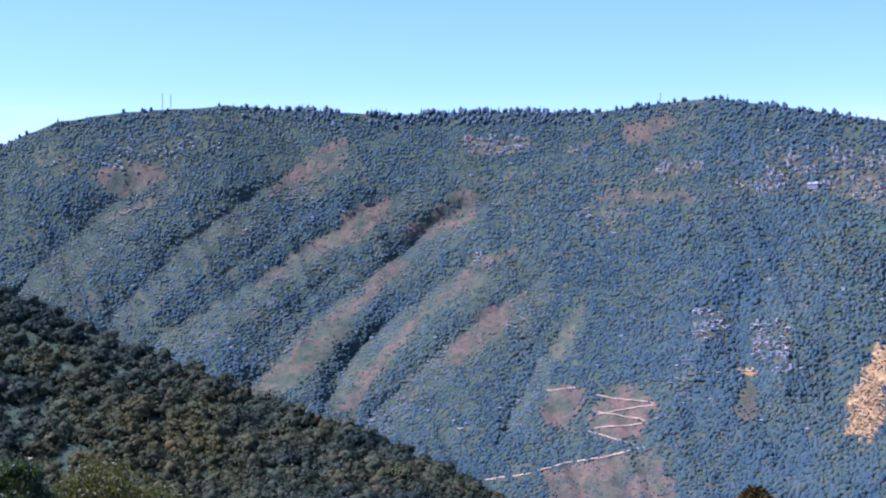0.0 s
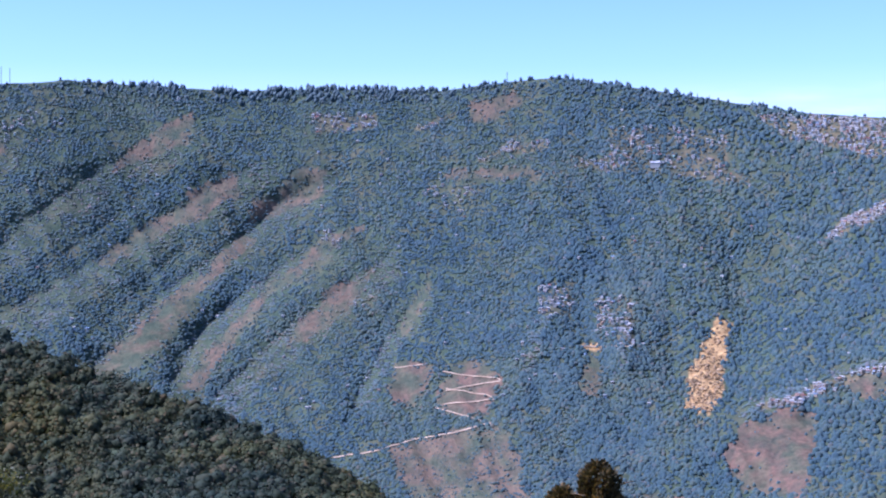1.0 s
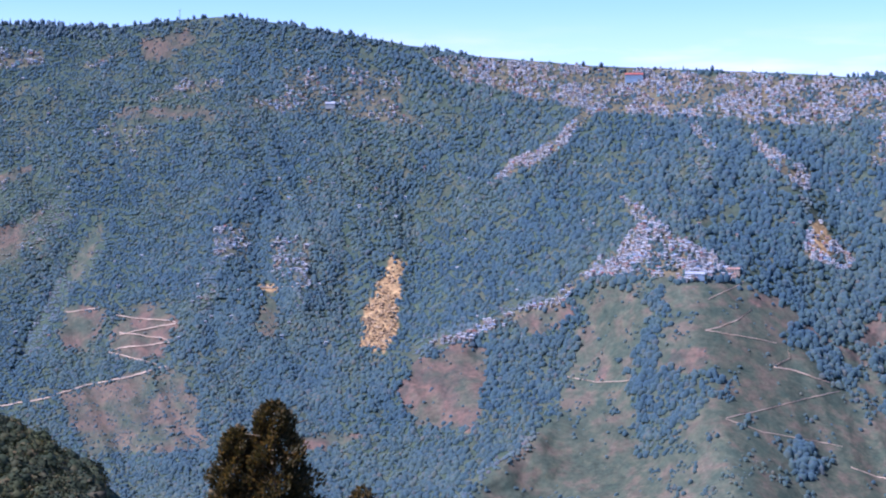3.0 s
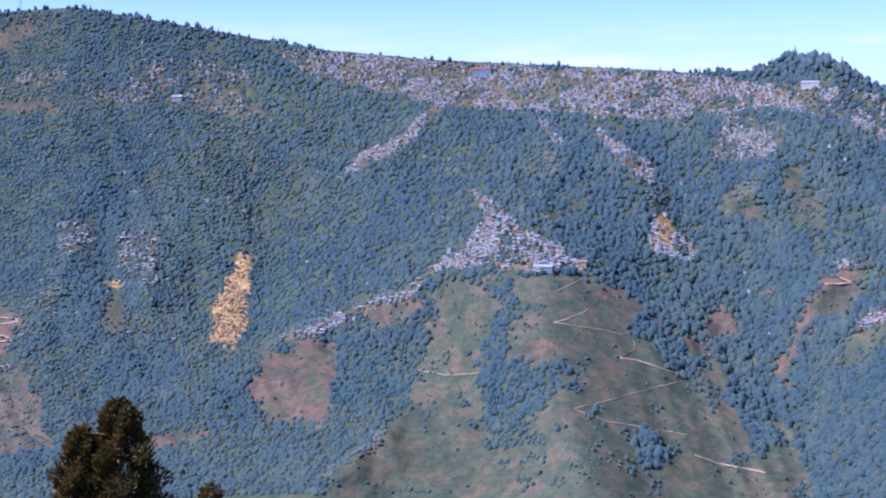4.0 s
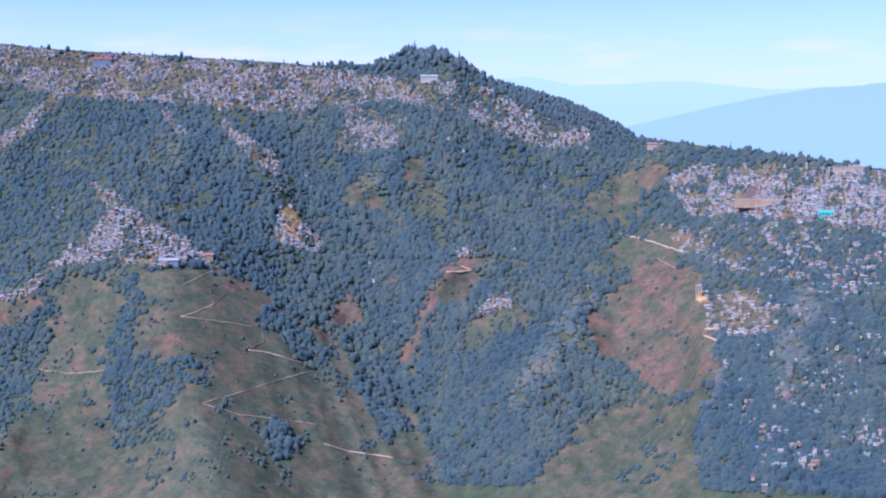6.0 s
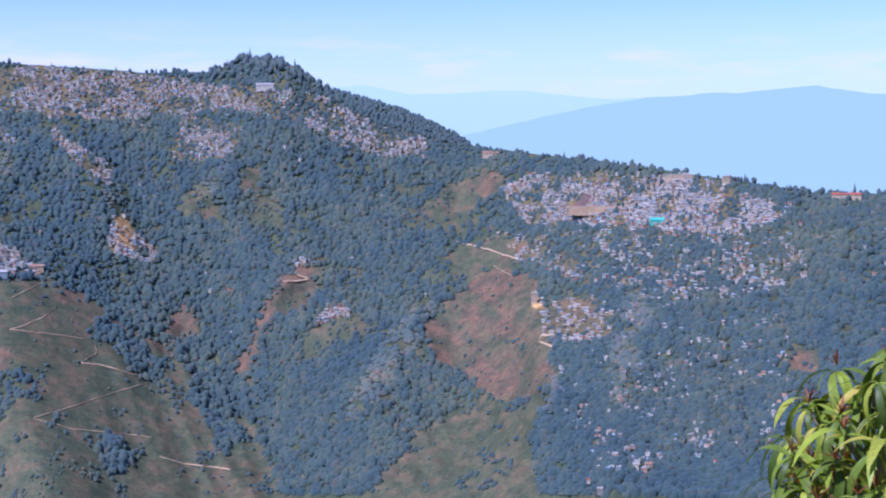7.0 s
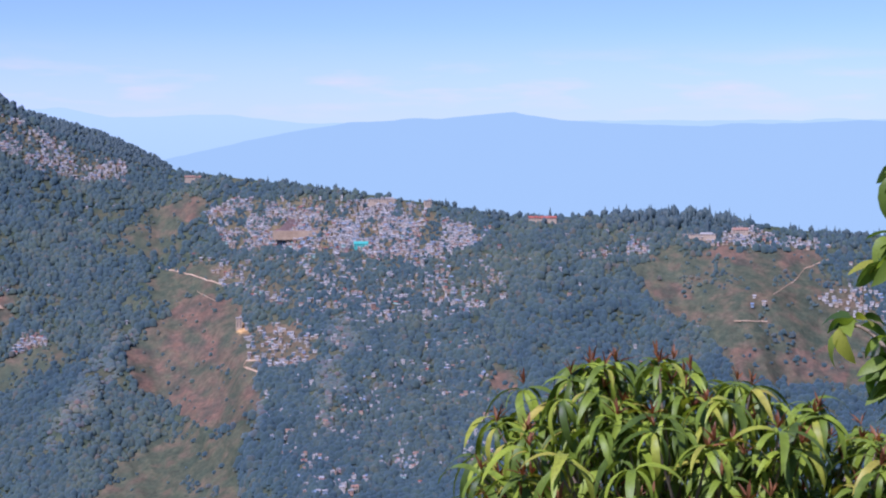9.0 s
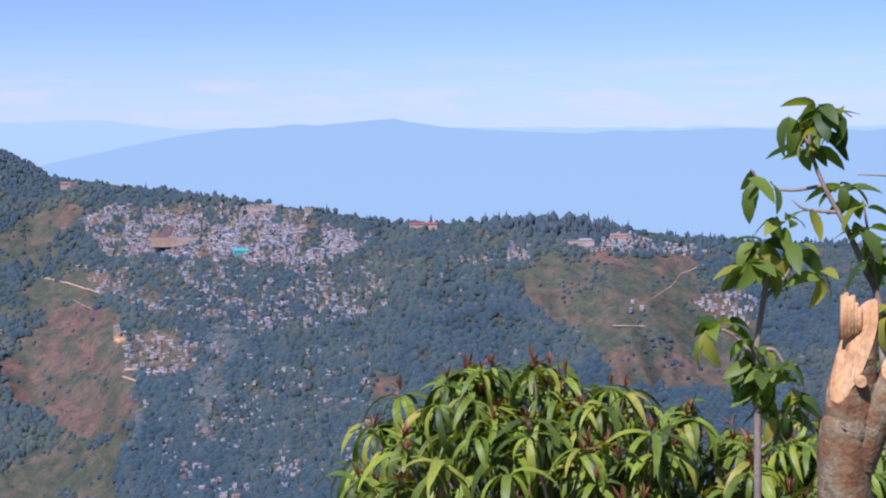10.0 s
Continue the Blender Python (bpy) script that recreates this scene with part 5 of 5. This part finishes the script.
def stump():
    base = near(73.95, -13, 2.6)
    base.z = 0.0
    ob = new("tree_stump")
    ob.location = base
    P = lambda b, h, r=2.6: near(b, h, r) - base
    side = 28
    right = Vector((math.cos(radians(74)), -math.sin(radians(74)), 0))
    back = Vector((math.sin(radians(74)), math.cos(radians(74)), 0))
    rng = np.random.RandomState(4)

    def log(line, radii, cut_low, cut_high, tilt):
        """A log with a slanting fresh cut: bark mesh and the rim of its cut."""
        bm = bmesh.new()
        pts = smooth_line(line, 16)
        rs = np.interp(np.linspace(0, 1, len(pts)), np.linspace(0, 1, len(radii)), radii)
        rings = tube(bm, pts, rs, side, False)
        for i, ring in enumerate(rings):
            for k, v in enumerate(ring):
                d = v.co - pts[i]
                v.co = pts[i] + d * (1 + 0.07 * noise.noise(v.co * 18) + 0.035 * noise.noise(v.co * 60) + 0.02 * noise.noise(v.co * 140))
        last = rings[-1]
        mid = pts[-1]
        for i, ring in enumerate(rings[:-1]):
            for v in ring:
                s = (v.co - pts[i]).dot(tilt) / rs[i]
                v.co.z = min(v.co.z, mid.z + float(cut_low + (cut_high - cut_low) * (s + 1) / 2) - 0.002 + 0.00002 * i)
        for v in last:
            s = (v.co - mid).dot(tilt) / rs[-1]
            v.co.z += float(cut_low + (cut_high - cut_low) * (s + 1) / 2 + 0.004 * noise.noise(v.co * 90))
        rim = [v.co.copy() for v in last]
        bm.faces.new(rings[0][::-1])
        return bm, rim

    def face(rim, lift):
        bm = bmesh.new()
        c = sum(rim, Vector()) / len(rim)
        out = (rim[0] - c).cross(rim[7] - c).normalized()
        loops = []
        for s in (1.0, 0.75, 0.5, 0.25):
            loops.append([bm.verts.new(c + (p - c) * s + out * (lift + 0.006 * noise.noise(p * 60 * s) * (s < 1))) for p in rim])
        hub = bm.verts.new(c + out * lift)
        for a, b_ in zip(loops[:-1], loops[1:]):
            for k in range(len(a)):
                bm.faces.new([a[k], a[(k + 1) % len(a)], b_[(k + 1) % len(a)], b_[k]])
        for k in range(len(rim)):
            bm.faces.new([loops[-1][k], loops[-1][(k + 1) % len(rim)], hub])
        return bm

    lean = (right * 0.75 + back * 0.65).normalized()
    bm, rim = log([Vector((-0.01, 0, 0)), P(73.85, -11.2), P(74.0, -8.6), P(74.1, -6.6), P(74.15, -5.6)], [0.06, 0.044, 0.042, 0.039, 0.038], -0.10, 0.075, lean)
    part("trunk", bm, BARK, ob, "peeling brown bark")
    part("cut_face", face(rim, 0.001), FRESHCUT, ob, "pale fresh-cut wood")
    # torn slab of fibres left standing on the high side of the cut
    high = max(rim, key=lambda v: v.z)
    middle = sum(rim, Vector()) / len(rim)
    root = middle * 0.5 + high * 0.5 - right * 0.021
    bm = bmesh.new()
    for k in range(6):
        x = (k - 2.5) * 0.0055
        foot = root + right * x - Vector((0, 0, 0.026 - 0.003 * k))
        tip = root + right * (x * 0.95) + back * 0.006
        tip.z = high.z + (0.006, 0.010, 0.004, 0.006, -0.006, -0.014)[k]
        tube(bm, [foot, foot.lerp(tip, 0.6), tip - Vector((0, 0, 0.002)), tip], [0.0052, 0.005, 0.0045, 0.003], 5)
    part("splinter", bm, FRESHCUT, ob, "torn wood fibres")
    bm, rim = log([P(74.2, -10.0), P(74.7, -8.6), P(75.3, -7.4), P(75.7, -6.4)], [0.034, 0.033, 0.031, 0.029], -0.03, 0.04, lean)
    part("fork", bm, BARK, ob, "cut side limb")
    part("cut_face", face(rim, 0.001), FRESHCUT, ob, "pale fresh-cut wood")
    # small pruned knot
    bm = bmesh.new()
    k0 = P(74.4, -6.95, 2.562)
    tube(bm, [k0, k0 - back * 0.012], [0.011, 0.009], 12)
    part("knot", bm, FRESHCUT, ob, "pruned knot")
    tagged(ob, "forked tree stump with pale slanting fresh saw cut", "tree stump")


stump()


def sprays(rng, centres, outs, size, droop):
    """Small pointed cards, one for each centre, that lean outwards."""
    n = len(centres)
    t = np.cross(outs, rng.normal(size=(n, 3)))
    t /= np.linalg.norm(t, axis=1, keepdims=True) + 1e-9
    s = size * rng.uniform(0.6, 1.4, (n, 1))
    o = outs * s * 1.6 + np.array([0, 0, 1.0]) * droop * s
    q = np.stack([centres - t * s * 0.4, centres + o * 0.5 - t * s * 0.45, centres + o, centres + o * 0.5 + t * s * 0.45], 1)
    return q.reshape(-1, 3), np.arange(n * 4).reshape(-1, 4)


def conifer(b, h, r, tall, wide, leaders, label, count):
    rng = np.random.RandomState(int(tall * 10))
    tip = near(b, h, r)
    base = Vector((tip.x, tip.y, -0.35 * (tip.xy.length - 4)))
    ob = new("conifer_tree")
    ob.location = base
    full = tip.z - base.z
    side = Vector((math.cos(radians(b)), -math.sin(radians(b)), 0))
    bm = bmesh.new()
    tube(bm, [(0, 0, -0.3), (0, 0, full * 0.5), (0, 0, full * 0.97)], [0.16, 0.1, 0.02], 8)
    part("trunk", bm, BARK, ob)
    for k, (shift, low, w) in enumerate(leaders):
        top = full - low
        n = int(count * w)
        z = rng.rand(n) ** 0.8 * tall
        edge = wide * w * np.clip(z / tall, 0, 1) ** 0.62 * (1 + 0.18 * np.sin(z * 9 + rng.rand() * 6)) + 0.04
        a = rng.rand(n) * 6.283
        rad = edge * rng.uniform(0.35, 1.0, n) ** 0.5
        clump = 1 + 0.3 * np.sin(a * 5 + z * 6)
        c = np.stack([np.cos(a) * rad * clump, np.sin(a) * rad * clump, top - z], 1) + np.array(side * shift)
        outs = np.stack([np.cos(a), np.sin(a), 0.55 + 0 * a], 1) + rng.normal(size=(n, 3)) * 0.35
        v, f = sprays(rng, c, outs / np.linalg.norm(outs, axis=1, keepdims=True), 0.062, 0.35)
        crown = new("crown", tri_mesh("crown", v, f, NEEDLES))
        crown.parent = ob
    for k in range(14):
        bm = bmesh.new()
        z, a = full * (0.5 + 0.03 * k), k * 2.4
        tube(bm, [(0, 0, z), (0.35 * wide * math.cos(a), 0.35 * wide * math.sin(a), z + 0.25), (0.7 * wide * math.cos(a), 0.7 * wide * math.sin(a), z + 0.35)], [0.03, 0.02, 0.008], 5)
        part("branch", bm, BARK, ob)
    tagged(ob, label, "conifer")


conifer(11.15, -8.9, 33, 3.2, 1.08, ((0.0, 0.0, 1.0), (-0.78, 0.55, 0.8)), "dense brownish conifer with two tops, lit from one side", 15000)
conifer(14.5, -12.05, 36, 2.0, 0.6, ((0.0, 0.0, 1.0),), "small brownish conifer below the path", 3000)


def leafy_tree(b, h, r, wide, tall, mat, label, seed, count):
    """A broadleaf tree: trunk, limbs and a crown of leaf clumps with gaps."""
    rng = np.random.RandomState(seed)
    tip = near(b, h, r)
    base = Vector((tip.x, tip.y, -0.35 * (tip.xy.length - 4)))
    full = tip.z - base.z
    ob = new("broadleaf_tree")
    ob.location = base
    bm = bmesh.new()
    tube(bm, [(0, 0, -0.4), (0.1, 0.05, full * 0.45), (0.15, 0, full * 0.75)], [0.28, 0.2, 0.1], 9)
    part("trunk", bm, BARK, ob)
    V, F, n0 = [], [], 0
    for k in range(46):
        d = Vector(rng.normal(size=3)).normalized()
        d.z = abs(d.z) * 0.9 - 0.15
        c = Vector((d.x * wide, d.y * wide, full - tall + d.z * tall)) * 1.0
        c = Vector((c.x * rng.uniform(0.5, 1), c.y * rng.uniform(0.5, 1), c.z - 0.25))
        if k < 16:
            bm = bmesh.new()
            s = Vector((0.1, 0, full * rng.uniform(0.5, 0.75)))
            tube(bm, smooth_line([s, (s + c) / 2 + Vector((0, 0, 0.2)), c], 4), [0.09 - 0.0085 * i for i in range(9)], 5)
            part("limb", bm, BARK, ob)
        m = count // 46
        p = rng.normal(size=(m, 3)) * np.array([0.26, 0.26, 0.16]) * wide * 0.55 + np.array(c[:])
        o = rng.normal(size=(m, 3)) + np.array([0, 0, 0.6])
        v, f = sprays(rng, p, o / np.linalg.norm(o, axis=1, keepdims=True), 0.09, -0.2)
        V.append(v)
        F.append(f + n0)
        n0 += len(v)
    crown = new("crown", tri_mesh("crown", np.concatenate(V), np.concatenate(F), mat))
    crown.parent = ob
    tagged(ob, label, "tree")


leafy_tree(-12.6, -7.55, 60, 2.6, 2.2, YELLOWLEAF, "yellow-green broadleaf tree crown in sunlight", 2, 16000)
leafy_tree(-15.9, -7.3, 52, 1.3, 1.4, DARKLEAF, "dark green tree crown at the slope's edge", 6, 8000)
